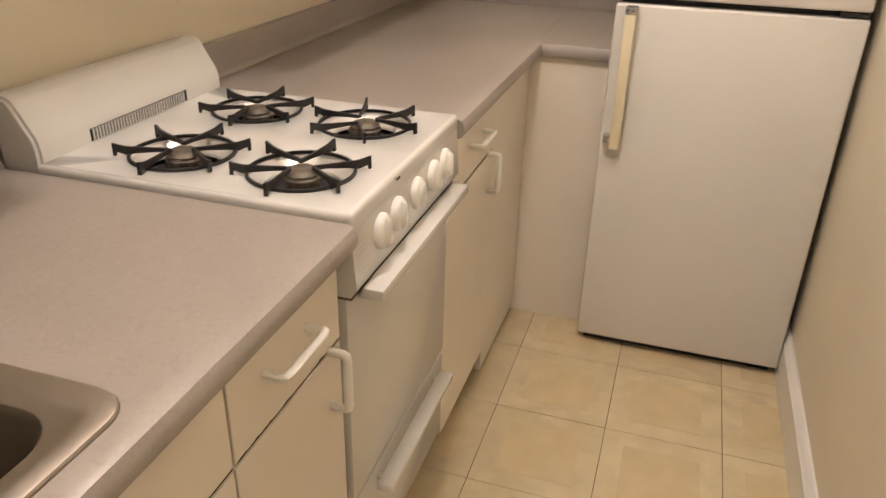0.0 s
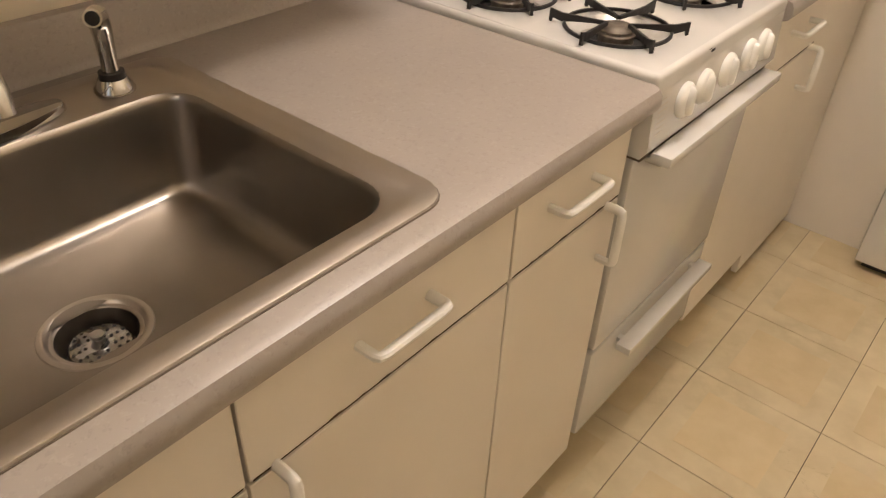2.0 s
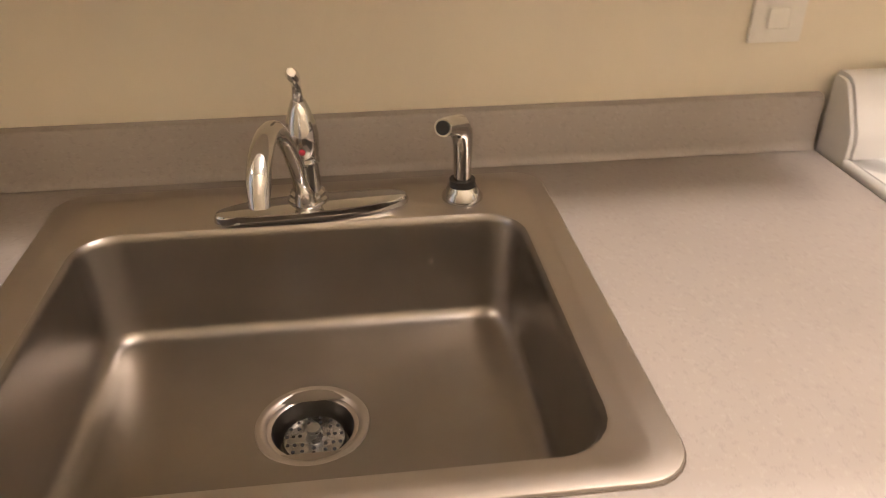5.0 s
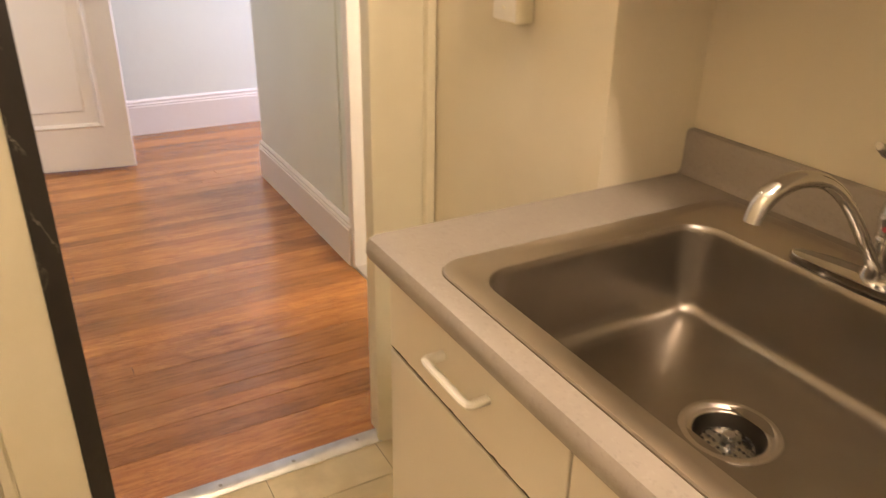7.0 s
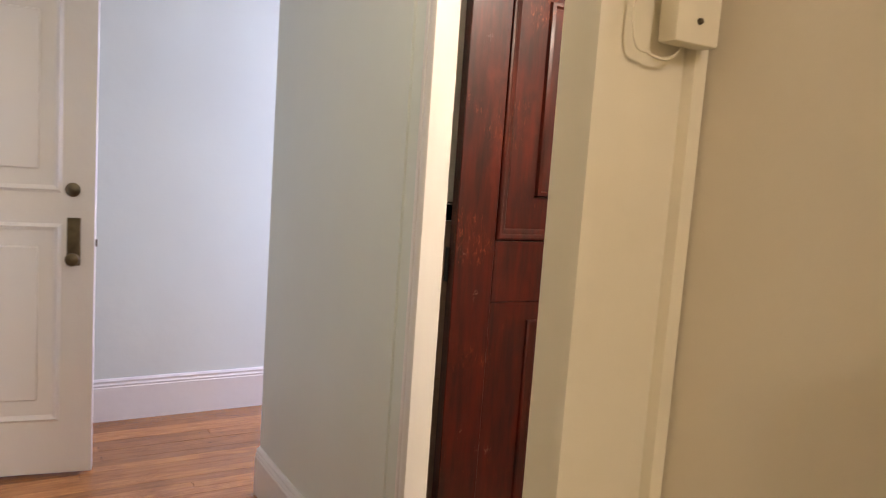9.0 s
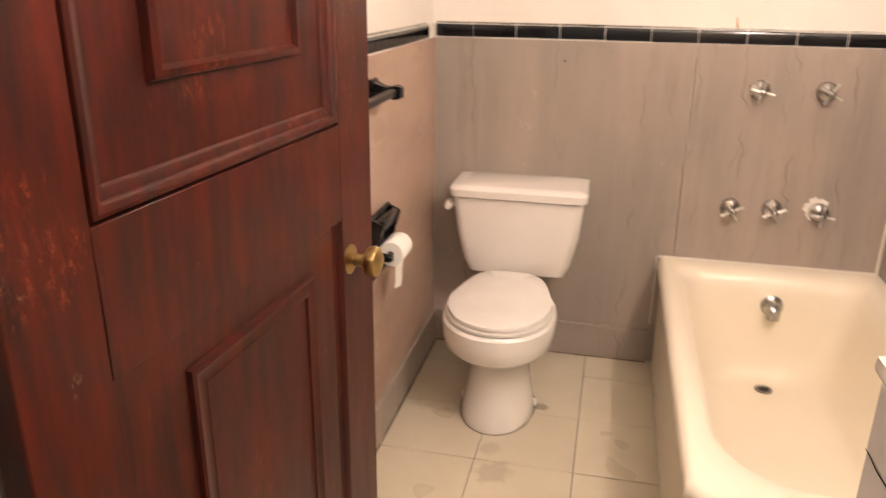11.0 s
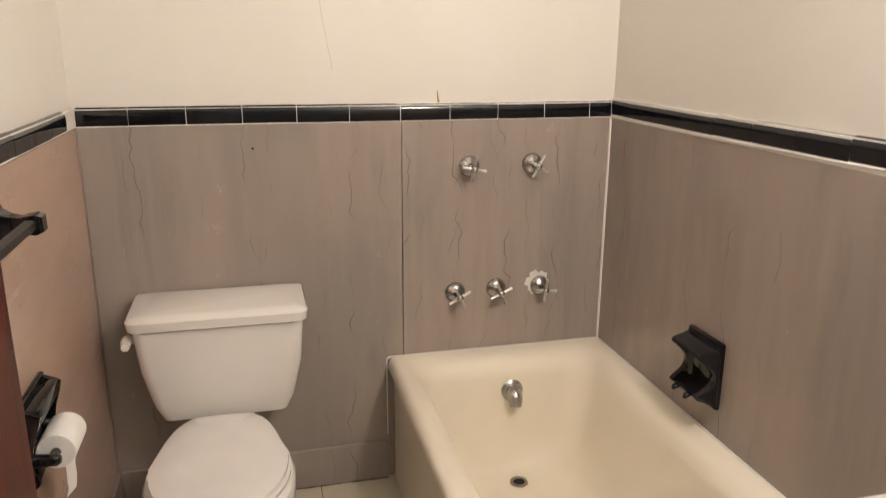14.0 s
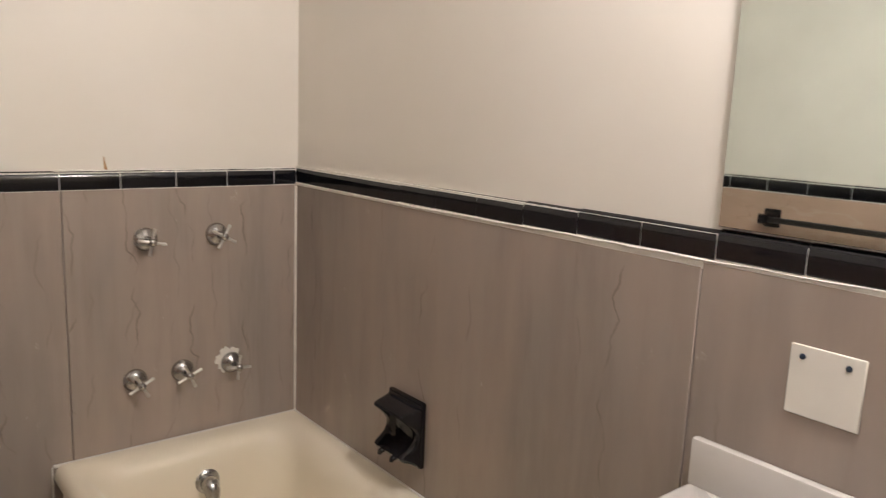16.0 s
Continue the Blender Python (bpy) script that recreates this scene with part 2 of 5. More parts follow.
add_layer(M_maho, (0.13, 0.020, 0.008), 4, (1, 1, 0.7), 0.5, 0.05, 0.50, 2.5, 5.0, 0.28)
add_layer(M_maho, (0.55, 0.40, 0.32), 16, (3, 3, 1.2), 0.55, 0.008, 0.68, 9, 4.0, 0.6)
M_brass = mat("worn_brass", (0.58, 0.43, 0.19), 0.30, 1.0, color2=(0.47, 0.34, 0.14), scale=25, rough_var=0.06)
M_old_brass = mat("tarnished_brass", (0.20, 0.165, 0.11), 0.35, 1.0, color2=(0.13, 0.11, 0.075), scale=30)
def marble(name, seed, main, fine, bands=(2.6, 2.6, 0.22)):
    """Taupe stone with soft upright bands, and long wandering veins as thick on the ground as main and fine say."""
    m = mat(name, (0.350, 0.302, 0.266), 0.30, color2=(0.288, 0.247, 0.219), scale=2.3, detail=3, stretch=bands, lo=0.3, hi=0.7, rough_var=0.07, bump=0.05)
    add_layer(m, (0.245, 0.205, 0.178), 3, (bands[0] * 1.3, bands[1] * 1.3, 0.25), 0.46, 0.08, 0.42, 1.2, 5.0 + seed, 0.45)
    add_layer(m, (0.42, 0.335, 0.28), 1.3, (1.4, 1.4, 0.4), 0.5, 0.12, 0.38, 1.0, 9.0 + seed, 0.5)
    add_veins(m, (0.135, 0.106, 0.090), main, 0.20, 0.0032 * main, 0.44, 3.1, seed, 0.75)
    add_veins(m, (0.185, 0.148, 0.127), fine, 0.17, 0.0042 * fine, 0.47, 3.4, seed + 3.3, 0.45)
    add_layer(m, (0.62, 0.56, 0.50), 30, (1, 1, 0.5), 0.66, 0.012, 0.60, 9, 3.0, 0.7)
    return m


M_marble = marble("grey_brown_marble", 0.0, 3.2, 5.5)
M_marble_v = marble("veined_taupe_marble", 1.37, 6.0, 8.5)
M_marble_r = marble("plain_taupe_marble", 2.6, 1.7, 2.9, (1.3, 1.3, 0.3))
M_marble_p = mat("pink_veined_marble", (0.50, 0.35, 0.272), 0.2, color2=(0.42, 0.295, 0.228), scale=2.4, detail=7, stretch=(1.2, 1, 3.0), lo=0.3, hi=0.7, rough_var=0.06)
add_layer(M_marble_p, (0.52, 0.41, 0.33), 1.1, (1.2, 1, 4.0), 0.5, 0.02, 0.48, 2, 1.0, 0.5)
add_layer(M_marble_p, (0.27, 0.17, 0.12), 1.2, (1.0, 1, 3.0), 0.5, 0.005, 0.50, 2, 6.0, 0.6)
M_blackt = mat("black_glazed_tile", (0.006, 0.006, 0.008), 0.11, spec=0.45, bump=0.1, bump_scale=25, per_object=0.2)
M_caulk = mat("white_caulk", (0.80, 0.77, 0.71), 0.5, scale=30, bump=0.3)
M_btile = mat("cream_floor_tile", (0.60, 0.54, 0.42), 0.3, color2=(0.565, 0.505, 0.39), scale=6, per_object=0.05, rough_var=0.08, bump=0.08)
add_spot(M_btile, (-1.545, -1.375, 0), 0.07, (0.33, 0.26, 0.19), 0.45)
add_spot(M_btile, (-1.66, -1.40, 0), 0.045, (0.34, 0.27, 0.20), 0.4)
add_spot(M_btile, (-1.95, -1.265, 0), 0.03, (0.12, 0.09, 0.06), 0.6)
M_china = mat("white_vitreous_china", (0.80, 0.77, 0.73), 0.10, color2=(0.79, 0.755, 0.71), scale=2, coat=0.4)
M_seat = mat("white_seat_plastic", (0.79, 0.76, 0.72), 0.22)
M_tub = mat("yellowed_tub_enamel", (0.84, 0.775, 0.640), 0.30, color2=(0.815, 0.740, 0.595), scale=2.2, rough_var=0.06)
M_paper = mat("tissue_paper", (0.86, 0.84, 0.80), 0.9, bump=0.3, bump_scale=200)
M_van = mat("grey_white_vanity_paint", (0.68, 0.67, 0.65), 0.4, color2=(0.65, 0.64, 0.62), scale=4, bump=0.1)
M_vtop = mat("white_cultured_marble", (0.64, 0.615, 0.585), 0.14, coat=0.4)
M_mirror = mat("mirror_silver", (0.82, 0.91, 0.885), 0.02, 1.0)
M_plate = mat("white_plate", (0.80, 0.77, 0.70), 0.4)


# ---------------------------------------------------------------- mesh helpers
def bx(bm, lo, hi, bev=0.0, seg=2):
    lo, hi = Vector(lo), Vector(hi)
    v = bmesh.ops.create_cube(bm, size=1, matrix=Matrix.Translation((lo + hi) / 2) @ Matrix.Diagonal((*(hi - lo), 1)))["verts"]
    if bev:
        e = list({e for x in v for e in x.link_edges})
        bmesh.ops.bevel(bm, geom=e, offset=bev, segments=seg, affect="EDGES", profile=0.5)


def loft(bm, loops, cap_a=False, cap_b=False):
    rings = [[bm.verts.new(p) for p in lp] for lp in loops]
    n = len(rings[0])
    for a, b in zip(rings, rings[1:]):
        for i in range(n):
            bm.faces.new((a[i], a[(i + 1) % n], b[(i + 1) % n], b[i]))
    if cap_a:
        bm.faces.new(rings[0])
    if cap_b:
        bm.faces.new(rings[-1])
    return rings


def basis(d):
    d = Vector(d).normalized()
    u = d.orthogonal().normalized()
    return u, d.cross(u).normalized(), d


def ring(c, d, r, n=20, r2=None):
    u, v, _ = basis(d)
    return [Vector(c) + u * (r * math.cos(2 * math.pi * i / n)) + v * ((r2 or r) * math.sin(2 * math.pi * i / n)) for i in range(n)]


def lathe(bm, base, axis, profile, n=24, start=True):
    """Rings of (height along the axis, radius)."""
    base, axis = Vector(base), Vector(axis).normalized()
    loft(bm, [ring(base + axis * h, axis, max(r, 0.0004), n) for h, r in profile], start, True)


def tube(bm, pts, r, n=10, radii=None, flat=1.0):
    pts = [Vector(p) for p in pts]
    loops = []
    u = None
    for i, p in enumerate(pts):
        d = (pts[min(i + 1, len(pts) - 1)] - pts[max(i - 1, 0)]).normalized()
        u = d.orthogonal().normalized() if u is None else (u - d * u.dot(d)).normalized()
        v = d.cross(u)
        rr_ = radii[i] if radii else r
        loops.append([p + u * (rr_ * math.cos(2 * math.pi * k / n)) + v * (rr_ * flat * math.sin(2 * math.pi * k / n)) for k in range(n)])
    loft(bm, loops, True, True)


def bezier(p0, p1, p2, p3, n=10):
    p0, p1, p2, p3 = map(Vector, (p0, p1, p2, p3))
    return [p0 * (1 - t) ** 3 + p1 * 3 * t * (1 - t) ** 2 + p2 * 3 * t * t * (1 - t) + p3 * t ** 3 for t in (i / n for i in range(n + 1))]


def rrect(x0, x1, y0, y1, r, z, n=6, chamfer=None):
    """Rounded rectangle, counted the same way round whatever its size; r: one radius or four; chamfer: corner cut straight."""
    rs = r if isinstance(r, (list, tuple)) else (r,) * 4
    pts = []
    for k, (cx, cy, a0) in enumerate(((x1, y1, 0), (x0, y1, 90), (x0, y0, 180), (x1, y0, 270))):
        q = rs[k]
        ox, oy = cx - q * (1 if cx == x1 else -1), cy - q * (1 if cy == y1 else -1)
        arc = [(ox + q * math.cos(radians(a0 + 90 * i / n)), oy + q * math.sin(radians(a0 + 90 * i / n))) for i in range(n + 1)]
        if chamfer == k:
            a, b = arc[0], arc[-1]
            arc = [(a[0] + (b[0] - a[0]) * i / n, a[1] + (b[1] - a[1]) * i / n) for i in range(n + 1)]
        pts += [Vector((px, py, z)) for px, py in arc]
    return pts


def prism(bm, poly, axis, a, b):
    """Extrudes a 2D outline along an axis (0, 1 or 2) from a to b; the outline gives the other two coordinates in order."""
    def at(p, s):
        c = list(p)
        c.insert(axis, s)
        return Vector(c)
    loft(bm, [[at(p, a) for p in poly], [at(p, b) for p in poly]], True, True)


def finish(bm, name, material, sharp=38):
    bmesh.ops.recalc_face_normals(bm, faces=bm.faces)
    lim = radians(sharp)
    for e in bm.edges:
        e.smooth = not (len(e.link_faces) == 2 and e.calc_face_angle(0) > lim)
    for fc in bm.faces:
        fc.smooth = True
    me = bpy.data.meshes.new(name)
    bm.to_mesh(me)
    bm.free()
    me.materials.append(material)
    return me


def part(name, bm, material, parent, label=""):
    ob = new(name, finish(bm, name, material))
    ob.parent = parent
    if label:
        ob["label"] = label
    return ob


def thing(name, label, category, kind="", group=""):
    return tagged(new(name), label, category, group, kind)


def whole(name, bm, material, label, category, kind="", group=""):
    return tagged(new(name, finish(bm, name, material)), label, category, group, kind)


def boxes(*bs):
    bm = bmesh.new()
    for b in bs:
        bx(bm, *b)
    return bm


def struct(name, material, label, *bs, cat="wall"):
    return whole(name, boxes(*bs), material, label, cat, "structure")


# ---------------------------------------------------------------- structure
CEIL = 2.6
JN, JF = -0.872, -1.590  # jambs of the bathroom doorway
struct("wall_kitchen_back", M_wall_k, "cream painted wall behind the kitchen counter", ((-0.12, 0.0, 0), (0, 3.14, CEIL)))
struct("wall_kitchen_far", M_wall_k, "cream painted wall behind the refrigerator", ((-0.12, 3.14, 0), (1.60, 3.26, CEIL)))
struct("wall_kitchen_right", M_wall_k, "cream painted long wall facing the counter", ((1.468, -0.6, 0), (1.60, 3.14, CEIL)))
struct("wall_bath_right", M_wall_b, "cream plaster wall above the tub and vanity", ((-2.52, -0.138, 0), (-0.055, 0.0, CEIL)))
struct("wall_switch", M_wall_k, "cream painted wall stub with the light switch", ((-0.055, -0.6, 0), (0.21, 0.0, CEIL)))
struct("wall_kitchen_door", M_wall_k, "cream wall with the kitchen doorway", ((-0.055, -0.66, 0), (0.345, -0.6, CEIL)),
       ((1.072, -0.66, 0), (1.60, -0.6, CEIL)), ((0.345, -0.66, 2.05), (1.072, -0.6, CEIL)))
struct("wall_hall_right", M_wall_h, "grey-white hall wall beside the bathroom doorway", ((-0.055, JN, 0), (0, -0.66, CEIL)),
       ((-0.055, -2.80, 0), (0, JF, CEIL)), ((-0.055, JF, 2.05), (0, JN, CEIL)))
struct("wall_bath_left", M_wall_b, "cream plaster wall behind the open bathroom door", ((-2.52, -1.90, 0), (-0.055, -1.772, CEIL)))
struct("wall_bath_far", M_wall_b, "cream plaster wall above the toilet and tub taps", ((-2.52, -1.772, 0), (-2.402, -0.138, CEIL)))
struct("wall_hall_left", M_wall_h, "white hall wall", ((1.42, -3.96, 0), (1.54, -0.66, CEIL)))
struct("wall_hall_far", M_wall_h, "pale wall at the end of the hall in daylight", ((-2.6, -3.96, 0), (1.42, -3.84, CEIL)))
struct("wall_side", M_wall_h, "white wall of the side passage", ((-2.6, -2.80, 0), (-0.055, -2.70, CEIL)))
struct("wall_window", M_wall_h, "white wall with the passage window", ((-2.6, -3.84, 0), (-2.48, -2.80, 0.8)), ((-2.6, -3.84, 2.1), (-2.48, -2.80, CEIL)),
       ((-2.6, -3.84, 0.8), (-2.48, -3.77, 2.1)), ((-2.6, -2.87, 0.8), (-2.48, -2.80, 2.1)))
struct("ceiling", M_ceil, "plain white ceiling", ((-2.6, -3.96, CEIL), (1.60, 3.26, CEIL + 0.1)), cat="ceiling")


# ---------------------------------------------------------------- trim
def profile_board(name, label, poly, axis, a, b, material=M_trim, cat="baseboard"):
    bm = bmesh.new()
    prism(bm, poly, axis, a, b)
    return whole(name, bm, material, label, cat, "structure")


def base_poly(face, out, h=0.2):
    """Outline of a tall moulded baseboard: plain board, bead and stepped cap."""
    o = out
    return [(face, 0), (face + o * 0.020, 0), (face + o * 0.020, h * 0.80), (face + o * 0.016, h * 0.82), (face + o * 0.018, h * 0.86),
            (face + o * 0.012, h * 0.90), (face + o * 0.014, h * 0.95), (face + o * 0.006, h), (face, h)]


profile_board("baseboard_kitchen", "white painted baseboard along the kitchen wall", base_poly(1.468, -1, 0.14), 1, -0.55, 3.14)
profile_board("baseboard_hall_right", "tall white moulded baseboard in the hall", base_poly(0.0, 1, 0.19), 1, -2.80, -1.61)
profile_board("baseboard_hall_far", "tall white moulded baseboard at the hall end", base_poly(-3.84, 1, 0.21), 0, -2.48, 1.42)
profile_board("baseboard_hall_left", "tall white moulded baseboard beside the entry door", base_poly(1.42, -1, 0.19), 1, -2.5, -0.66)


def casing_poly(a, b, face, out):
    """Flat door casing with a raised back band on its outer edge b."""
    s = 1 if b > a else -1
    return [(a, face), (a, face + out * 0.012), (a + s * 0.012, face + out * 0.018), (b - s * 0.030, face + out * 0.020), (b - s * 0.027, face + out * 0.016),
            (b - s * 0.022, face + out * 0.030), (b - s * 0.004, face + out * 0.032), (b, face + out * 0.026), (b, face)]


# kitchen doorway: casings, black edged jamb, threshold
profile_board("trim_kitchen_casing", "cream painted door casing beside the switch wall", casing_poly(0.366, 0.211, -0.6, 1), 2, 0, 2.12, M_trim_k, "door casing")
profile_board("trim_kitchen_casing_left", "cream painted door casing with a grooved edge", casing_poly(1.073, 1.232, -0.6, 1), 2, 0, 2.12, M_trim_k, "door casing")
struct("trim_kitchen_jamb", M_trim_k, "cream painted door jamb", ((0.345, -0.668, 0), (0.352, -0.6, 2.05)), cat="door jamb")
struct("trim_black_jamb", M_black_jamb, "chipped black painted door jamb edge", ((1.026, -0.668, 0), (1.072, -0.585, 2.05)), cat="door jamb")
struct("trim_kitchen_head", M_trim_k, "cream painted door head", ((0.195, -0.6, 2.05), (1.24, -0.575, 2.16)), cat="door casing")
bm = bmesh.new()
prism(bm, [(-0.640, 0.0), (-0.640, 0.003), (-0.625, 0.009), (-0.598, 0.009), (-0.583, 0.003), (-0.583, 0.0)], 0, 0.352, 1.026)
strip = whole("threshold_strip", bm, M_strip, "scratched aluminium threshold strip in the kitchen doorway", "threshold", "structure")
for x in (0.42, 0.60, 0.79, 0.97):
    bm = bmesh.new()
    lathe(bm, (x, -0.611, 0.008), (0, 0, 1), [(0, 0.005), (0.002, 0.005), (0.003, 0.003)], 10)
    part("screw", bm, M_steel, strip)

# bathroom doorway
bm = bmesh.new()
prism(bm, [(0.0, JF - 0.045), (0.006, JF - 0.045), (0.010, JF - 0.040), (0.012, JF - 0.024), (0.009, JF - 0.020), (0.012, JF - 0.016), (0.014, JF + 0.004), (0.010, JF + 0.012), (-0.050, JF + 0.012), (-0.060, JF + 0.006), (-0.062, JF - 0.002), (-0.056, JF - 0.004),
           (-0.056, JF), (0.0, JF)], 2, 0, 2.12)
whole("trim_bath_casing", bm, M_trim, "white painted moulded casing of the bathroom doorway", "door casing", "structure")
struct("trim_bath_casing_near", M_trim, "white painted casing of the bathroom doorway", ((-0.060, JN - 0.012, 0), (0.014, JN, 2.12), 0.003, 2), ((0.0, JN, 0), (0.014, JN + 0.10, 2.12), 0.003, 2), cat="door casing")
struct("trim_bath_head", M_trim, "white painted head of the bathroom doorway", ((-0.060, JF, 2.038), (0.014, JN, 2.05)), ((0, JF - 0.04, 2.05), (0.014, JN + 0.10, 2.16)), cat="door casing")
struct("trim_bath_sill", mat("marble_saddle", (0.55, 0.50, 0.44), 0.3, scale=6), "worn pale marble saddle in the bathroom doorway", ((-0.075, JF + 0.012, -0.01), (0.01, JN - 0.012, 0.012), 0.003), cat="threshold")
profile_board("trim_wall_bead", "thin vertical wall bead in the hall", [(0.0, -1.70), (0.006, -1.703), (0.006, -1.709), (0.0, -1.712)], 2, 0.2, 2.5, M_wall_h, "trim")

# passage window, out of sight round the corner
win = thing("window_1", "white framed window of the side passage", "window", "structure")
part("window_frame", boxes(((-2.6, -3.77, 0.8), (-2.5, -3.72, 2.1)), ((-2.6, -2.92, 0.8), (-2.5, -2.87, 2.1)), ((-2.6, -3.72, 0.8), (-2.5, -2.92, 0.85)), ((-2.6, -3.72, 2.05), (-2.5, -2.92, 2.1)),
                           ((-2.58, -3.72, 1.42), (-2.52, -2.92, 1.47))), M_trim, win)


# ---------------------------------------------------------------- kitchen cabinets
def pull(parent, p, axis, length=0.10, name="handle"):
    """White D-shaped bar pull; p: its middle on the front face; axis 1: level, 2: upright."""
    bm = bmesh.new()
    h, d = length / 2, 0.030
    a = Vector((0, 1, 0)) if axis == 1 else Vector((0, 0, 1))
    o = Vector((1, 0, 0))
    p = Vector(p)
    pts = [p - a * h, p - a * h + o * d * 0.55]
    pts += bezier(pts[-1], p - a * h + o * d, p - a * h + o * d, p - a * (h - 0.02) + o * d, 4)[1:]
    q = [p + a * (h - 0.02) + o * d]
    q += bezier(q[0], p + a * h + o * d, p + a * h + o * d, p + a * h + o * d * 0.55, 4)[1:]
    tube(bm, pts + q + [p + a * h], 0.0062, 10, flat=1.2)
    return part(name, bm, M_pull, parent, "white plastic D-shaped pull")


def base_cabinet(y0, y1, label, drawer_pull=None, door_pull=None, drawer_y1=None, x=0.605, split=0.716, top=0.866):
    """Base unit with a chipboard body darkened to put shade into the gaps, a drawer front over a door, and a toe space.
    """
    cab = thing("base_cabinet", label, "cabinet", group="base cabinets")
    part("body", boxes(((0.03, y0 + 0.001, 0.10), (x - 0.018, y1 - 0.001, top))), M_gap, cab, "chipboard body darkened to shade the gaps between the fronts")
    part("toe_kick", boxes(((0.03, y0 + 0.002, 0.0), (x - 0.06, y1 - 0.002, 0.10))), M_cab, cab)
    if top < 0.8:
        part("front_rail", boxes(((x - 0.024, y0 + 0.001, top), (x - 0.0175, y1 - 0.001, 0.866))), M_gap, cab)
    dy = drawer_y1 or y1
    dr = part("drawer_front", boxes(((x - 0.017, y0 + 0.002, split + 0.003), (x, dy - 0.002, 0.868), 0.0015, 1)), M_cab, cab)
    dn = part("door", boxes(((x - 0.017, y0 + 0.002, 0.10), (x, dy - 0.002, split - 0.003), 0.0015, 1)), M_cab, cab)
    rnd = random.Random(int(y0 * 1000))
    bm = bmesh.new()
    n_ = 44
    ys = [y0 + 0.006 + (dy - y0 - 0.012) * i / n_ for i in range(n_ + 1)]
    hs = [0.0008 + (0.0035 * rnd.random() ** 4) for _ in ys]
    prism(bm, [(y_, split + 0.0028) for y_ in ys] + [(y_, split + 0.0032 + h_) for y_, h_ in reversed(list(zip(ys, hs)))], 0, x - 0.004, x + 0.0004)
    part("chipped_edge", bm, M_gap, dr, "chipped brown chipboard edge")
    if dy < y1:
        part("filler_panel", boxes(((x - 0.017, dy + 0.001, 0.03), (x - 0.001, y1 - 0.001, 0.868), 0.001, 1)), M_cab, cab)
    if drawer_pull:
        pull(dr, (x, drawer_pull, 0.797), 1, 0.112)
    if door_pull:
        pull(dn, (x, door_pull, 0.668), 2)
    return cab


base_cabinet(0.005, 0.446, "cream laminate base cabinet under the sink with chipped edges", 0.230, 0.415, top=0.68)
base_cabinet(0.446, 0.877, "cream laminate base cabinet beside the sink with chipped edges", 0.656, 0.480, top=0.68)
base_cabinet(0.877, 1.172, "cream laminate base cabinet next to the stove", 1.014, 1.130)
base_cabinet(1.696, 2.50, "cream laminate corner base cabinet beyond the stove", 1.925, 2.045, 2.08)
fc = thing("filler_cabinet", "white cabinet end panel beside the refrigerator", "cabinet")
part("panel", boxes(((0.59, 2.503, 0.0), (0.832, 2.52, 0.868), 0.001, 1)), M_cab, fc)
part("edge_strip", boxes(((0.833, 2.500, 0.0), (0.840, 2.53, 0.868), 0.001, 1)), M_cab, fc)
part("side_panel", boxes(((0.59, 2.521, 0.0), (0.606, 3.10, 0.868))), M_cab, fc)


def worktop(y0, y1, label, hole=None, L=None):
    """Post-formed laminate top with a rolled front edge; hole: rectangle left out for the sink."""
    top = thing("worktop", label, "worktop", group="worktops")
    nose = [(0.60, 0.870), (0.628, 0.870), (0.636, 0.874), (0.640, 0.884), (0.639, 0.897), (0.634, 0.906), (0.624, 0.910), (0.60, 0.910)]
    bm = bmesh.new()
    prism(bm, [(x_, z_) for x_, z_ in nose], 1, y0, y1)
    part("front_edge", bm, M_counter, top)
    bm = bmesh.new()
    if hole:
        hx0, hx1, hy0, hy1 = hole
        for lo, hi in (((0.0, y0), (hx0, y1)), ((hx1, y0), (0.60, y1)), ((hx0, y0), (hx1, hy0)), ((hx0, hy1), (hx1, y1))):
            bx(bm, (*lo, 0.870), (*hi, 0.910))
    else:
        bx(bm, (0, y0, 0.870), (0.60, y1, 0.910))
    if L:
        bx(bm, (0.60, 2.50, 0.870), (L, y1, 0.910))
    bmesh.ops.remove_doubles(bm, verts=bm.verts, dist=1e-5)
    part("slab", bm, M_counter, top)
    if L:
        bm = bmesh.new()
        prism(bm, [(2.50, 0.870), (2.487, 0.871), (2.482, 0.88), (2.482, 0.897), (2.488, 0.907), (2.50, 0.91)], 0, 0.632, L)
        part("return_edge", bm, M_counter, top)
    bm = bmesh.new()
    prism(bm, [(0.001, 0.911), (0.026, 0.911), (0.021, 0.916), (0.019, 0.925), (0.019, 0.984), (0.016, 0.989), (0.010, 0.991), (0.001, 0.991)], 1, y0, y1)
    part("backsplash", bm, M_counter, top)
    if L:
        bm = bmesh.new()
        prism(bm, [(y1 - 0.001, 0.911), (y1 - 0.019, 0.911), (y1 - 0.019, 0.985), (y1 - 0.012, 0.991), (y1 - 0.001, 0.991)], 0, 0.02, L)
        part("return_backsplash", bm, M_counter, top)
    return top


worktop(0.001, 1.172, "grey taupe laminate worktop with a rolled edge around the sink", (0.075, 0.585, 0.15, 0.735))
worktop(1.696, 3.138, "grey taupe laminate corner worktop beyond the stove", None, 0.846)

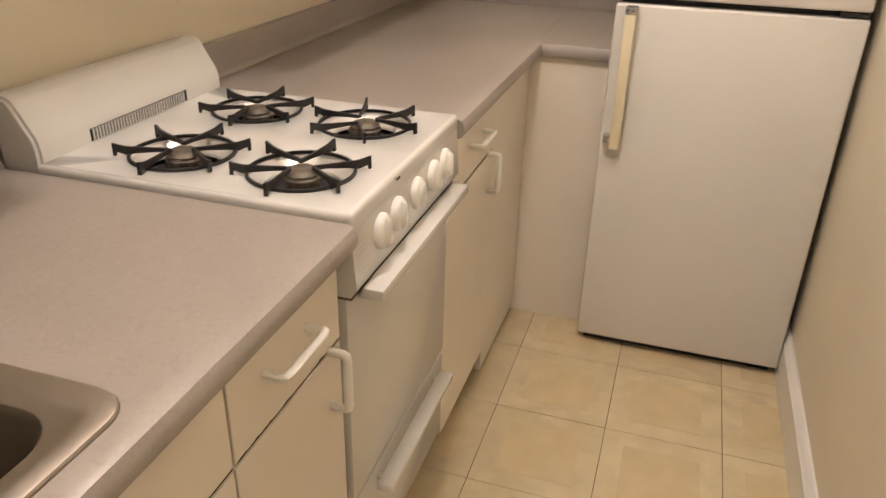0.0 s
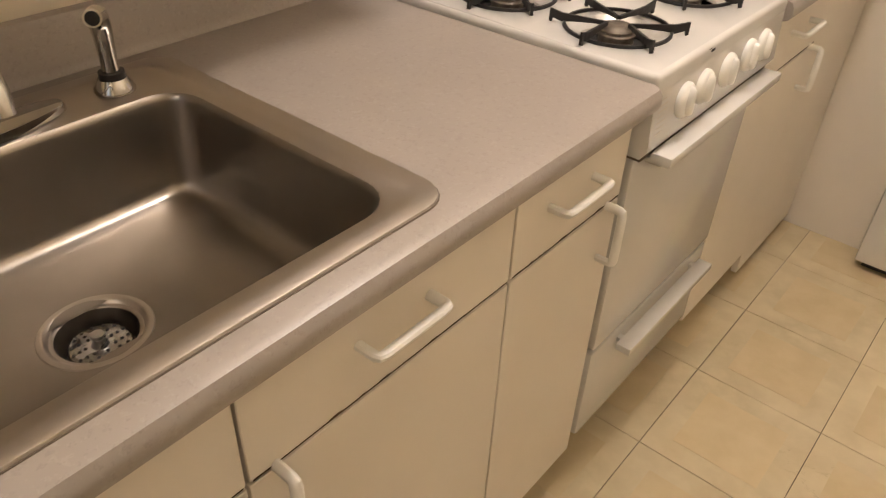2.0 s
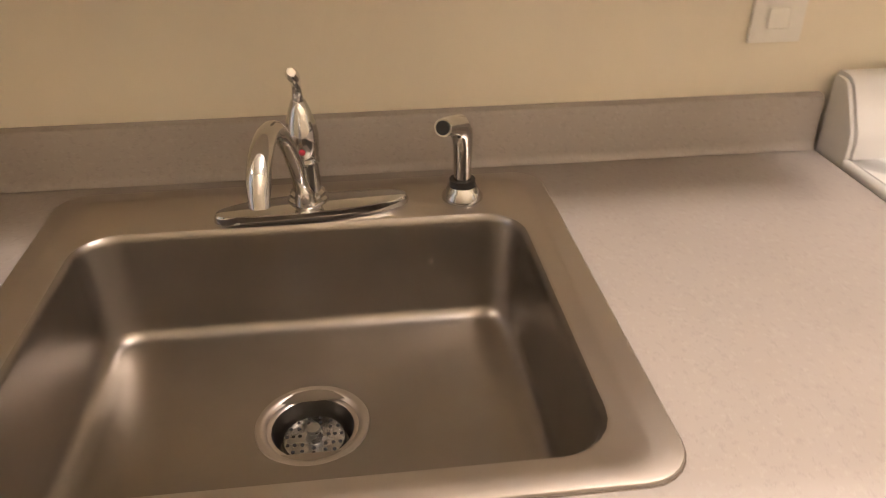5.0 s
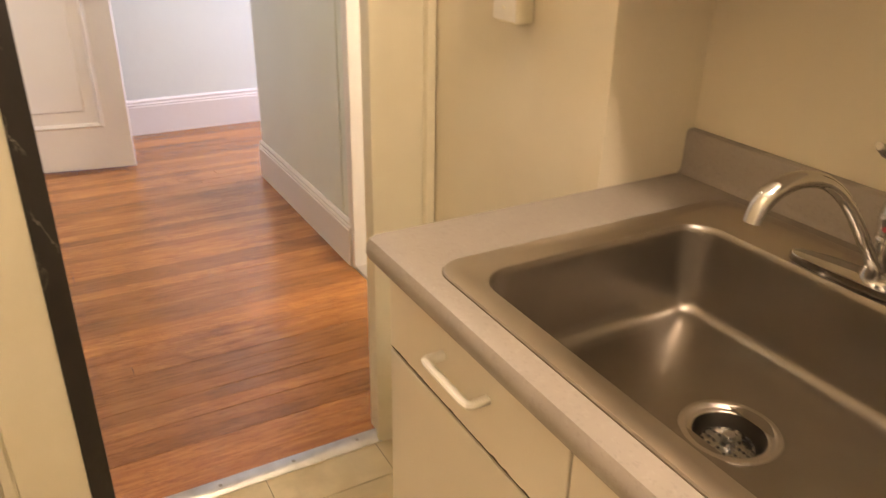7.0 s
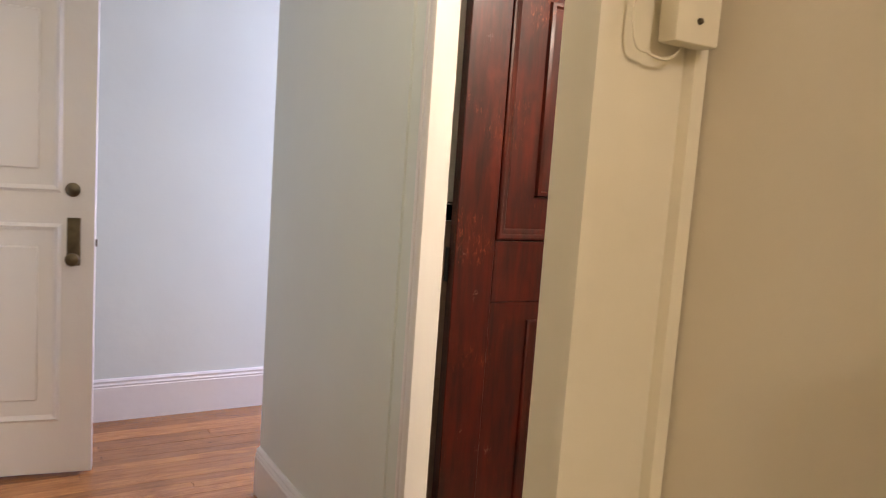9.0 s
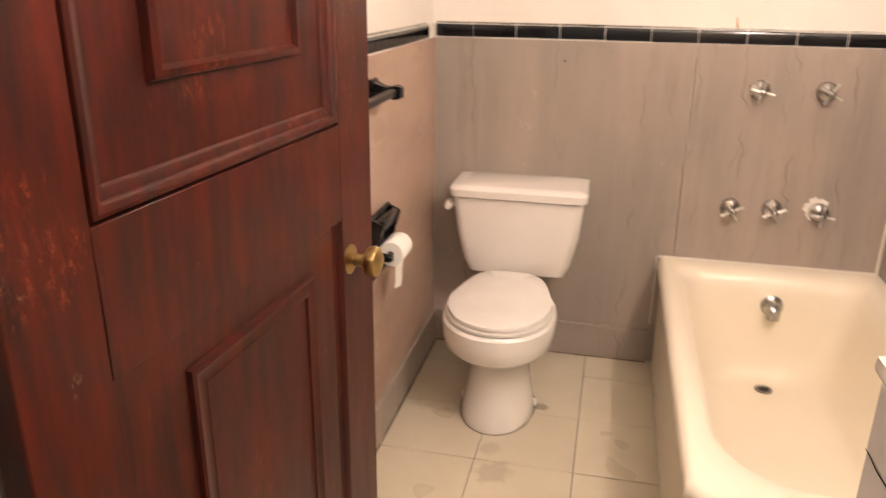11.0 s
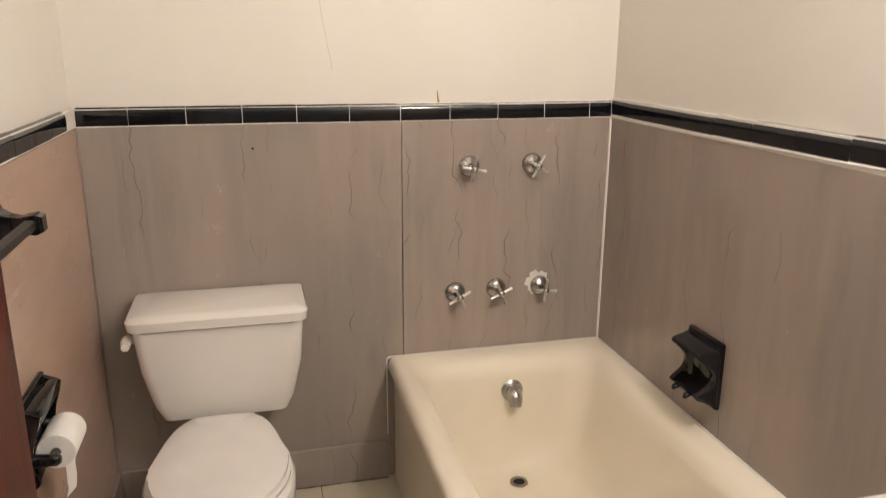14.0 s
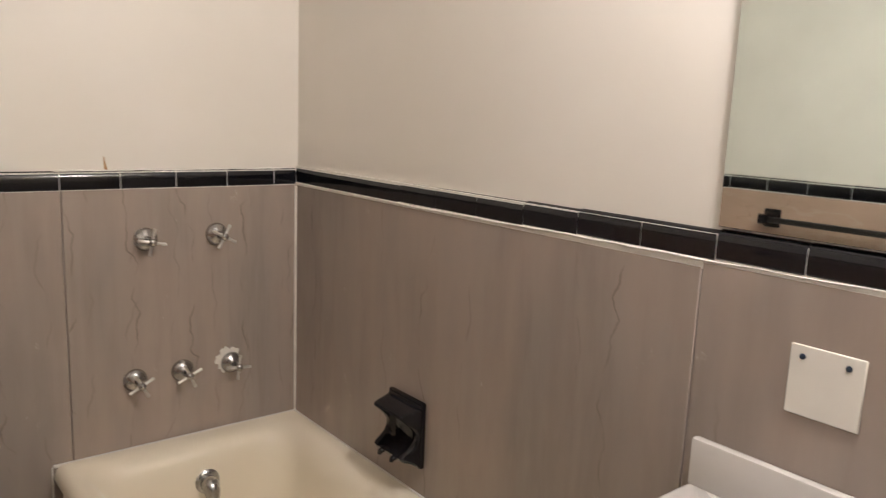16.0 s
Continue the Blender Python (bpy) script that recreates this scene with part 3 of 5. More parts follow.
# the middle unit, over the stove, is unseen: added to block lamp light
for y0, y1, n in ((-0.03, 1.16, 3), (1.16, 1.72, 2), (1.72, 3.13, 3)):
    up = thing("wall_cabinet", "cream painted wall cabinet above the worktop, assumed where it spans the stove", "cabinet", group="wall cabinets")
    # stove unit hung at 1.50 so that it shades the wall below
    zb = 1.50 if n == 2 else 1.322
    part("body", boxes(((0.001, y0, zb), (0.292, y1, 2.15))), M_cab, up)
    w = (y1 - y0) / n
    for i in range(n):
        part("door", boxes(((0.293, y0 + i * w + 0.002, zb - 0.002), (0.311, y0 + (i + 1) * w - 0.002, 2.15), 0.002, 1)), M_cab, up)

# ---------------------------------------------------------------- sink and tap
sink = thing("kitchen_sink", "brushed stainless steel single-bowl drop-in sink", "sink")
bm = bmesh.new()
L_ = [rrect(0.051, 0.601, 0.131, 0.753, 0.040, 0.9105), rrect(0.051, 0.601, 0.131, 0.753, 0.040, 0.9126), rrect(0.0520, 0.6000, 0.1320, 0.7520, 0.0395, 0.9140), rrect(0.0545, 0.5975, 0.1345, 0.7495, 0.038, 0.9145),
      rrect(0.070, 0.5850, 0.150, 0.7310, 0.030, 0.9141), rrect(0.076, 0.5780, 0.158, 0.7240, 0.028, 0.9141), rrect(0.0775, 0.5765, 0.1595, 0.7225, 0.027, 0.9135), rrect(0.158, 0.5690, 0.178, 0.7080, 0.052, 0.9134),
      rrect(0.162, 0.5660, 0.181, 0.7045, 0.050, 0.9122), rrect(0.165, 0.5635, 0.184, 0.7015, 0.048, 0.9090), rrect(0.1665, 0.5615, 0.1855, 0.6995, 0.047, 0.9030), rrect(0.168, 0.5600, 0.187, 0.6980, 0.046, 0.890),
      rrect(0.174, 0.5520, 0.194, 0.6910, 0.043, 0.800), rrect(0.176, 0.5495, 0.197, 0.6885, 0.042, 0.786), rrect(0.181, 0.5440, 0.202, 0.6835, 0.040, 0.7765),
      rrect(0.190, 0.5345, 0.211, 0.6745, 0.037, 0.7715), rrect(0.202, 0.5220, 0.223, 0.6620, 0.034, 0.7690)]
c = Vector((0.350, 0.444, 0.7575))
def around(r, z):
    out = []
    for p in L_[-1]:
        d = Vector((p.x - c.x, p.y - c.y, 0)).normalized()
        out.append(Vector((c.x + d.x * r, c.y + d.y * r, z)))
    return out
L_ += [around(0.080, 0.7670), around(0.061, 0.7650)]
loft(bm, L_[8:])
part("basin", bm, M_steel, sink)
# rim split from the basin to carry the painted-in lamp sheen
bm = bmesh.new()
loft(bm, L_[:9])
part("rim", bm, M_steel_sheen, sink, "flat brushed steel rim, lightened for the lamp's sheen")
# dark band that draws the shadow line where rim meets worktop
bm = bmesh.new()
loft(bm, [rrect(0.051 - k, 0.601 + k, 0.131 - k, 0.753 + k, 0.040 + k, z) for k, z in ((0.0014, 0.9101), (0.0012, 0.9108), (-0.0004, 0.9114))])
part("rim_shadow_line", bm, M_grout_shade, sink, "thin dark line for the shadowed joint under the rim")
dr = bmesh.new()
loft(dr, [ring((c.x, c.y, z), (0, 0, 1), r, 36) for r, z in ((0.0625, 0.7655), (0.0615, 0.7672), (0.0570, 0.7676), (0.0540, 0.7668), (0.0515, 0.7640), (0.0500, 0.7625), (0.0470, 0.7622), (0.0450, 0.7605))])
drain = part("drain_flange", dr, M_steel_sheen, sink, "stepped steel drain flange")
# cup in darker steel, so its depth shade sits in the colour
bm = bmesh.new()
loft(bm, [ring((c.x, c.y, z), (0, 0, 1), r, 36) for r, z in ((0.0451, 0.7606), (0.0435, 0.7560), (0.0420, 0.7400), (0.0380, 0.7340), (0.0100, 0.7330))], False, True)
part("cup", bm, mat("shaded_drain_steel", (0.16, 0.145, 0.125), 0.35, 1.0), drain, "dark drain cup")
st = bmesh.new()
lathe(st, (c.x, c.y, 0.738), (0, 0, 1), [(0.0, 0.0345), (0.0045, 0.0352), (0.0075, 0.0335), (0.0085, 0.030), (0.0078, 0.010), (0.012, 0.008), (0.017, 0.0065), (0.020, 0.0085), (0.023, 0.0075), (0.0235, 0.0005)], 28)
part("strainer_basket", st, M_chrome_dull, drain, "perforated chrome strainer")
for rr_, k in ((0.016, 7), (0.023, 11), (0.030, 15)):
    for i in range(k):
        a = 2 * math.pi * i / k
        hb = bmesh.new()
        lathe(hb, (c.x + rr_ * math.cos(a), c.y + rr_ * math.sin(a), 0.7452), (0, 0, 1), [(0, 0.0021), (0.0016, 0.0021)], 8)
        part("strainer_hole", hb, M_dark, drain)

tap = thing("kitchen_tap", "chrome single-lever kitchen tap with an arched spout", "tap")
bm = bmesh.new()
pl = [[Vector((0.134 - 0.11 * (0.118 * s * math.cos(a)) + 0.027 * s * math.copysign(abs(math.sin(a)) ** 0.9, math.sin(a)), 0.453 + 0.118 * s * math.copysign(abs(math.cos(a)) ** 0.8, math.cos(a)), z))
       for a in (2 * math.pi * i / 40 for i in range(40))] for s, z in ((1, 0.915), (1.0, 0.921), (0.975, 0.9255), (0.93, 0.9265), (0.2, 0.9275))]
loft(bm, pl, True, True)
part("deck_plate", bm, M_chrome, tap)
bm = bmesh.new()
lathe(bm, (0.122, 0.447, 0.925), (0, 0, 1), [(0, 0.025), (0.005, 0.025), (0.008, 0.0215), (0.012, 0.0215), (0.015, 0.0175), (0.050, 0.0165), (0.052, 0.0185), (0.056, 0.0185), (0.058, 0.0175), (0.064, 0.0178), (0.066, 0.0190),
                                             (0.085, 0.0200), (0.100, 0.0178), (0.115, 0.0135), (0.128, 0.0085), (0.134, 0.001)], 28)
part("tap_body", bm, M_chrome, tap)
bm = bmesh.new()
tube(bm, bezier((0.122, 0.447, 1.045), (0.125, 0.447, 1.085), (0.155, 0.448, 1.085), (0.208, 0.450, 1.113), 10), 0.01, 12,
     radii=[0.0085, 0.0072, 0.0064, 0.0060, 0.0060, 0.0064, 0.0070, 0.0076, 0.0082, 0.0082, 0.0050], flat=0.85)
part("lever", bm, M_chrome, tap)
bm = bmesh.new()
sp = [(0.137, 0.445, 0.930), (0.140, 0.445, 0.944)] + bezier((0.145, 0.444, 0.952), (0.195, 0.440, 1.010), (0.232, 0.436, 1.080), (0.300, 0.429, 1.082), 10) + bezier((0.300, 0.429, 1.082), (0.333, 0.426, 1.082), (0.352, 0.424, 1.072), (0.361, 0.423, 1.048), 6)[1:] + [(0.3625, 0.423, 1.040)]
tube(bm, sp, 0.009, 14, radii=[0.014, 0.0115] + [0.0085] * 7 + [0.0088, 0.0092, 0.0097, 0.0103, 0.0108, 0.0112, 0.0113, 0.0113, 0.0113, 0.0100, 0.0098])
part("spout", bm, M_chrome, tap)
bm = bmesh.new()
lathe(bm, (0.1400, 0.447, 0.996), (1, 0, 0.1), [(0, 0.0038), (0.002, 0.0038), (0.0025, 0.002)], 12)
part("temperature_dot", bm, mat("red_dot", (0.35, 0.02, 0.04), 0.3), tap, "small red temperature mark")
spr = thing("side_sprayer", "chrome side sprayer standing on the sink deck", "sprayer")
bm = bmesh.new()
lathe(bm, (0.120, 0.640, 0.915), (0, 0, 1), [(0, 0.026), (0.004, 0.026), (0.014, 0.020), (0.018, 0.018), (0.018, 0.014)], 24)
part("holder", bm, M_chrome, spr)
bm = bmesh.new()
lathe(bm, (0.120, 0.640, 0.933), (0, 0, 1), [(0, 0.0165), (0.008, 0.0165)], 24)
part("collar", bm, M_black_plastic, spr, "black rubber collar")
bm = bmesh.new()
tube(bm, [(0.120, 0.640, 0.938), (0.120, 0.640, 0.955), (0.121, 0.640, 0.985), (0.124, 0.638, 1.005), (0.133, 0.632, 1.018), (0.150, 0.620, 1.024), (0.168, 0.610, 1.029)], 0.013, 14,
     radii=[0.0115, 0.0108, 0.0120, 0.0135, 0.0135, 0.0112, 0.0108])
part("wand", bm, M_chrome, spr)
bm = bmesh.new()
lathe(bm, (0.1676, 0.6103, 1.0289), (0.82, -0.50, 0.22), [(0, 0.0085), (0.002, 0.0085)], 16)
part("nozzle", bm, M_black_plastic, spr, "black spray nozzle")

# ---------------------------------------------------------------- stove
SY0, SY1 = 1.178, 1.690
stove = thing("gas_stove", "white enamel four-burner gas stove with black iron grates", "stove")
part("body", boxes(((0.03, SY0, 0.08), (0.575, SY1, 0.868))), M_enamel, stove)
part("toe_space", boxes(((0.03, SY0 + 0.01, 0.0), (0.53, SY1 - 0.01, 0.08))), M_dark, stove)
BURN = [(0.268, 1.303, 0), (0.489, 1.298, 0), (0.255, 1.564, 4), (0.486, 1.556, 24)]
TZ = 0.923
WELL = 0.083


def cooktop_cell(bm, x0, x1, y0, y1, cx, cy, n=40):
    """Flat piece of the top with a round hole whose rim rolls down into the burner well."""
    sq, ci, lip, low = [], [], [], []
    for i in range(n):
        a = 2 * math.pi * (i + 0.5) / n
        dx, dy = math.cos(a), math.sin(a)
        k = min(((x1 if dx > 0 else x0) - cx) / dx, ((y1 if dy > 0 else y0) - cy) / dy)
        sq.append(Vector((cx + dx * k, cy + dy * k, TZ)))
        for lst, r, z in ((ci, WELL + 0.003, TZ), (lip, WELL, TZ - 0.0012), (low, WELL - 0.001, TZ - 0.006)):
            lst.append(Vector((cx + dx * r, cy + dy * r, z)))
    for px, py in ((x0, y0), (x0, y1), (x1, y0), (x1, y1)):
        k = min(range(n), key=lambda i: (sq[i].x - px) ** 2 + (sq[i].y - py) ** 2)
        sq[k] = Vector((px, py, TZ))
    loft(bm, [sq, ci, lip, low])


CT = bmesh.new()
xs, ys = (0.080, 0.378, 0.619), (SY0 + 0.006, 1.432, SY1 - 0.006)
for bx_, by_, _t in BURN:
    i, j = int(bx_ > 0.378), int(by_ > 1.432)
    cooktop_cell(CT, xs[i], xs[i + 1], ys[j], ys[j + 1], bx_, by_)
loft(CT, [rrect(0.080 + k, 0.619 + o, SY0 + 0.006 - o, SY1 - 0.006 + o, o * 1.2, z) for k, o, z in
          ((0.0, 0.0, TZ), (0.0, 0.0035, TZ - 0.0006), (0.0, 0.0065, TZ - 0.0025), (0.0, 0.0085, TZ - 0.006), (0.0, 0.009, TZ - 0.010), (0.0, 0.009, 0.894), (0.0, 0.005, 0.892))])
bmesh.ops.remove_doubles(CT, verts=CT.verts, dist=2e-5)
part("cooktop", CT, M_enamel, stove)
for bx_, by_, turn in BURN:
    bm = bmesh.new()
    loft(bm, [ring((bx_, by_, z), (0, 0, 1), r, 36) for r, z in ((WELL + 0.001, 0.9190), (0.079, 0.9145), (0.074, 0.9095), (0.068, 0.9055), (0.063, 0.9030), (0.0615, 0.8985))])
    well = part("drip_pan", bm, M_well, stove, "shiny burner drip pan")
    bm = bmesh.new()
    lathe(bm, (bx_, by_, 0.886), (0, 0, 1), [(0, 0.068), (0.004, 0.068), (0.0042, 0.001)], 32)
    part("burner_opening", bm, M_dark, well)
    bm = bmesh.new()
    lathe(bm, (bx_, by_, 0.884), (0, 0, 1), [(0, 0.029), (0.026, 0.029), (0.029, 0.0305), (0.033, 0.0305), (0.0345, 0.029), (0.036, 0.0265), (0.037, 0.0280), (0.040, 0.0280), (0.0425, 0.0255), (0.046, 0.0215), (0.0468, 0.012), (0.0455, 0.001)], 28)
    head = part("burner", bm, M_burner, stove, "greasy aluminium gas burner head")
    bm = bmesh.new()
    tube(bm, [(bx_ + 0.026, by_ - 0.01, 0.905), (bx_ + 0.045, by_ - 0.016, 0.909), (bx_ + 0.062, by_ - 0.022, 0.910)], 0.003, 6)
    part("flash_tube", bm, M_burner, head)
    bm = bmesh.new()
    N = 44
    loops = []
    for i in range(N + 1):
        a = 2 * math.pi * i / N
        d = Vector((math.cos(a), math.sin(a), 0))
        p = Vector((bx_, by_, 0.9262)) + d * 0.0850
        loops.append([p + d * 0.0022 + Vector((0, 0, -0.0025)), p + d * 0.0022 + Vector((0, 0, 0.0025)), p - d * 0.0022 + Vector((0, 0, 0.0025)), p - d * 0.0022 + Vector((0, 0, -0.0025))])
    loft(bm, loops)
    grate = part("grate", bm, M_iron, stove, "black iron pan grate")
    # three bars bent to a V, their points towards the burner
    for axis_deg in (118, -2, 238):
        ax = radians(axis_deg + turn)
        inner = Vector((bx_, by_, 0)) + Vector((math.cos(ax), math.sin(ax), 0)) * 0.021
        for side in (-1, 1):
            ao = radians(axis_deg + turn + side * 31)
            tip = Vector((bx_, by_, 0)) + Vector((math.cos(ao), math.sin(ao), 0)) * 0.110
            d = (tip - inner).normalized()
            sd = Vector((-d.y, d.x, 0))
            lp = []
            for f, zl, zh, w in ((0.0, 0.9310, 0.9365, 0.0030), (0.25, 0.9310, 0.9375, 0.0028), (0.60, 0.9285, 0.9390, 0.0026), (0.78, 0.9260, 0.9400, 0.0026), (0.93, 0.9310, 0.9435, 0.0026), (0.95, 0.9235, 0.9445, 0.0026), (1.0, 0.9250, 0.9450, 0.0024)):
                q = inner.lerp(tip, f)
                lp.append([q + sd * w + Vector((0, 0, zl)), q + sd * w * 0.8 + Vector((0, 0, zh)), q - sd * w * 0.8 + Vector((0, 0, zh)), q - sd * w + Vector((0, 0, zl))])
            bm = bmesh.new()
            loft(bm, lp, True, True)
            part("grate_finger", bm, M_iron, grate)
bm = bmesh.new()
prism(bm, [(0.012, 0.890), (0.093, 0.890), (0.093, 0.945), (0.090, 0.962), (0.058, 1.016), (0.050, 1.024), (0.040, 1.027), (0.020, 1.027), (0.013, 1.02)], 1, SY0, SY1)
bmesh.ops.bevel(bm, geom=[e for e in bm.edges if abs(e.verts[0].co.y - e.verts[1].co.y) < 1e-4], offset=0.006, segments=2, affect="EDGES")
guard = part("backguard", bm, M_enamel, stove, "white enamel sloping backguard")
part("vent_panel", boxes(((0.092, SY0 + 0.115, 0.926), (0.0945, SY1 - 0.125, 0.947))), M_dark, guard, "dark oven vent")
for i in range(34):
    y = SY0 + 0.119 + i * 0.0077
    part("vent_louvre", boxes(((0.093, y, 0.926), (0.0965, y + 0.0032, 0.947))), M_enamel, guard)
bm = bmesh.new()
prism(bm, [(0.56, 0.785), (0.622, 0.785), (0.632, 0.800), (0.626, 0.893), (0.56, 0.893)], 1, SY0, SY1)
panel = part("control_panel", bm, M_enamel, stove)
for i in range(7):
    zp = 0.875 - i * 0.009
    xp = 0.632 - 0.006 * (zp - 0.797) / 0.093
    part("panel_print", boxes(((xp - 0.001, SY0 + 0.018, zp), (xp + 0.0003, SY0 + 0.018 + (0.030 if i % 3 else 0.022), zp + 0.0022))), mat("grey_print", (0.50, 0.46, 0.40), 0.6) if i == 0 else bpy.data.materials["grey_print"], panel)
for y in (1.281, 1.350, 1.443, 1.533, 1.600):
    bm = bmesh.new()
    lathe(bm, (0.6265, y, 0.852), (1, 0, 0.05), [(0, 0.0285), (0.003, 0.0290), (0.007, 0.0285), (0.010, 0.0265), (0.012, 0.0235), (0.0125, 0.001)], 32)
    k = part("knob", bm, M_knob, stove, "white plastic burner knob")
    bm = bmesh.new()
    loft(bm, [[Vector((0.637 + h, y + w * math.cos(a) * (1 - 0.25 * math.sin(a)), 0.852 + q * math.sin(a))) for a in (2 * math.pi * i / 20 for i in range(20))]
              for h, w, q in ((0.0, 0.0110, 0.0250), (0.0050, 0.0092, 0.0240), (0.0085, 0.0070, 0.0220), (0.0100, 0.0045, 0.0190), (0.0104, 0.001, 0.015))], True, True)
    part("grip", bm, M_knob, k)
    # thin dark disc paints the shade in the gap behind the knob
    bm = bmesh.new()
    lathe(bm, (0.6262, y, 0.852), (1, 0, 0.05), [(0, 0.0305), (0.0008, 0.0305), (0.0009, 0.028)], 28)
    part("shadow_gap", bm, M_grout_shade, k, "dark ring for the shade behind the knob")
bm = boxes(((0.574, SY0 + 0.006, 0.368), (0.612, SY1 - 0.006, 0.778), 0.006, 2))
door = part("oven_door", bm, M_enamel, stove, "glossy white enamel oven door")
hb = part("oven_handle", boxes(((0.624, 1.212, 0.768), (0.660, 1.672, 0.7855), 0.0025, 2)), M_enamel, door, "full-width white oven handle")
for y in (1.225, 1.440, 1.645):
    part("handle_post", boxes(((0.610, y, 0.758), (0.640, y + 0.016, 0.769), 0.002, 1)), M_enamel, hb)
# brownish strip stands for the shading under the control panel
part("panel_shade_strip", boxes(((0.560, SY0 + 0.004, 0.7785), (0.6215, SY1 - 0.004, 0.7848))), M_grout_shade, stove)
part("door_gap", boxes(((0.572, SY0 + 0.008, 0.354), (0.5775, SY1 - 0.008, 0.372))), M_dark, stove)
drw = part("broiler_drawer", boxes(((0.574, SY0 + 0.006, 0.130), (0.610, SY1 - 0.006, 0.357), 0.006, 2)), M_enamel, stove)
bm = boxes(((0.618, 1.266, 0.322), (0.650, 1.640, 0.3385), 0.0025, 2), ((0.609, 1.285, 0.326), (0.620, 1.300, 0.336)), ((0.609, 1.605, 0.326), (0.620, 1.620, 0.336)))
part("drawer_handle", bm, M_enamel, drw)
part("chip", boxes(((0.6270, 1.352, 0.9075), (0.6288, 1.366, 0.9120), 0.0006, 1), ((0.6260, 1.343, 0.9135), (0.6281, 1.354, 0.9152), 0.0004, 1)), M_dark, panel, "dark chip in the enamel")

# ---------------------------------------------------------------- refrigerator
fr = thing("refrigerator", "white enamel top-freezer refrigerator", "refrigerator")
FX0, FX1, FY = 0.842, 1.447, 2.385
part("body", boxes(((FX0 + 0.004, FY + 0.062, 0.03), (FX1 - 0.004, 3.09, 1.52), 0.008, 2)), M_fridge, fr)
part("gasket", boxes(((FX0 + 0.012, FY + 0.05, 0.05), (FX1 - 0.012, FY + 0.064, 1.50))), M_black_plastic, fr, "dark rubber door gasket")
d1 = part("fridge_door", boxes(((FX0, FY, 0.030), (FX1, FY + 0.052, 1.050), 0.008, 3)), M_fridge, fr)
d2 = part("freezer_door", boxes(((FX0, FY, 1.066), (FX1, FY + 0.052, 1.52), 0.008, 3)), M_fridge, fr)
part("toe_grille", boxes(((FX0 + 0.02, FY + 0.03, 0.005), (FX1 - 0.02, FY + 0.06, 0.028))), M_dark, fr)
part("hinge", boxes(((FX1 - 0.07, FY + 0.004, 1.052), (FX1 - 0.005, FY + 0.03, 1.064), 0.002, 1)), M_dark, fr)
hd = part("handle", boxes(((FX0 + 0.030, FY - 0.046, 0.668), (FX0 + 0.058, FY - 0.028, 1.030), 0.004, 2)), M_ivory, d1, "yellowed ivory door handle")
part("handle_mount", boxes(((FX0 + 0.010, FY - 0.034, 0.682), (FX0 + 0.034, FY - 0.001, 0.702), 0.003, 2)), M_chrome, d1, "chrome handle mount")
part("handle_mount", boxes(((FX0 + 0.030, FY - 0.046, 1.028), (FX0 + 0.060, FY - 0.001, 1.048), 0.003, 2)), M_chrome, d1, "chrome handle mount")
part("handle_backplate", boxes(((FX0 + 0.004, FY - 0.004, 0.70), (FX0 + 0.034, FY - 0.0005, 1.046), 0.001, 1)), M_fridge, d1)

# ---------------------------------------------------------------- switches and boxes
sw = thing("light_switch", "cream surface-mounted light switch box on the wall", "switch")
part("box", boxes(((0.211, -0.272, 1.150), (0.253, -0.212, 1.264), 0.007, 3)), M_trim_k, sw)
pl = part("plate", boxes(((0.253, -0.278, 1.156), (0.2575, -0.210, 1.272), 0.002, 2)), M_plate, sw)
part("toggle", boxes(((0.2575, -0.2455, 1.209), (0.266, -0.2405, 1.219), 0.002, 1)), M_old_brass, sw)
for z in (1.178, 1.250):
    bm = bmesh.new()
    lathe(bm, (0.2575, -0.243, z), (1, 0, 0), [(0, 0.0030), (0.0012, 0.0025)], 10)
    part("screw", bm, M_trim_k, pl)
th = thing("doorbell_box", "small cream box with a loose wire on the door casing", "box")
part("cover", boxes(((0.232, -0.568, 1.520), (0.300, -0.540, 1.635), 0.004, 2)), M_trim_k, th)
bm = bmesh.new()
tube(bm, bezier((0.335, -0.566, 1.64), (0.345, -0.562, 1.53), (0.345, -0.562, 1.505), (0.32, -0.562, 1.508), 10) + bezier((0.32, -0.562, 1.508), (0.30, -0.562, 1.50), (0.28, -0.562, 1.50), (0.265, -0.562, 1.519), 8)[1:], 0.002, 6)
part("wire", bm, M_trim_k, th)
bm = bmesh.new()
lathe(bm, (0.266, -0.540, 1.545), (0, 1, 0), [(0, 0.004), (0.003, 0.003)], 10)
part("screw", bm, M_old_brass, th)
out = thing("wall_outlet", "white double outlet plate above the backsplash", "outlet")
part("plate", boxes(((0.001, 1.045, 1.065), (0.007, 1.12, 1.182), 0.002, 2)), M_plate, out)
for z in (1.098, 1.148):
    part("socket", boxes(((0.007, 1.067, z - 0.014), (0.009, 1.098, z + 0.014), 0.002, 1)), M_plate, out)

# ---------------------------------------------------------------- ceiling lamps (out of view, light the rooms)
# the hall fixture is assumed, added at the fill light's position
for nm, (x, y), lb in (("kitchen_ceiling_lamp", (0.72, 1.30), "round frosted kitchen ceiling lamp"), ("assumed_hall_lamp", (0.72, -1.25), "assumed hall ceiling lamp, added to go with the fill light")):
    cl = thing(nm, lb, "lamp")
    bm = bmesh.new()
    lathe(bm, (x, y, CEIL), (0, 0, -1), [(0, 0.07), (0.02, 0.07), (0.03, 0.04), (0.1, 0.03)], 24)
    part("base", bm, M_trim, cl)

# ---------------------------------------------------------------- entry door in the hall
ed = thing("entry_door", "white painted panelled entry door standing open in the hall", "door")
U = Vector((0.985, -0.17, 0)).normalized()
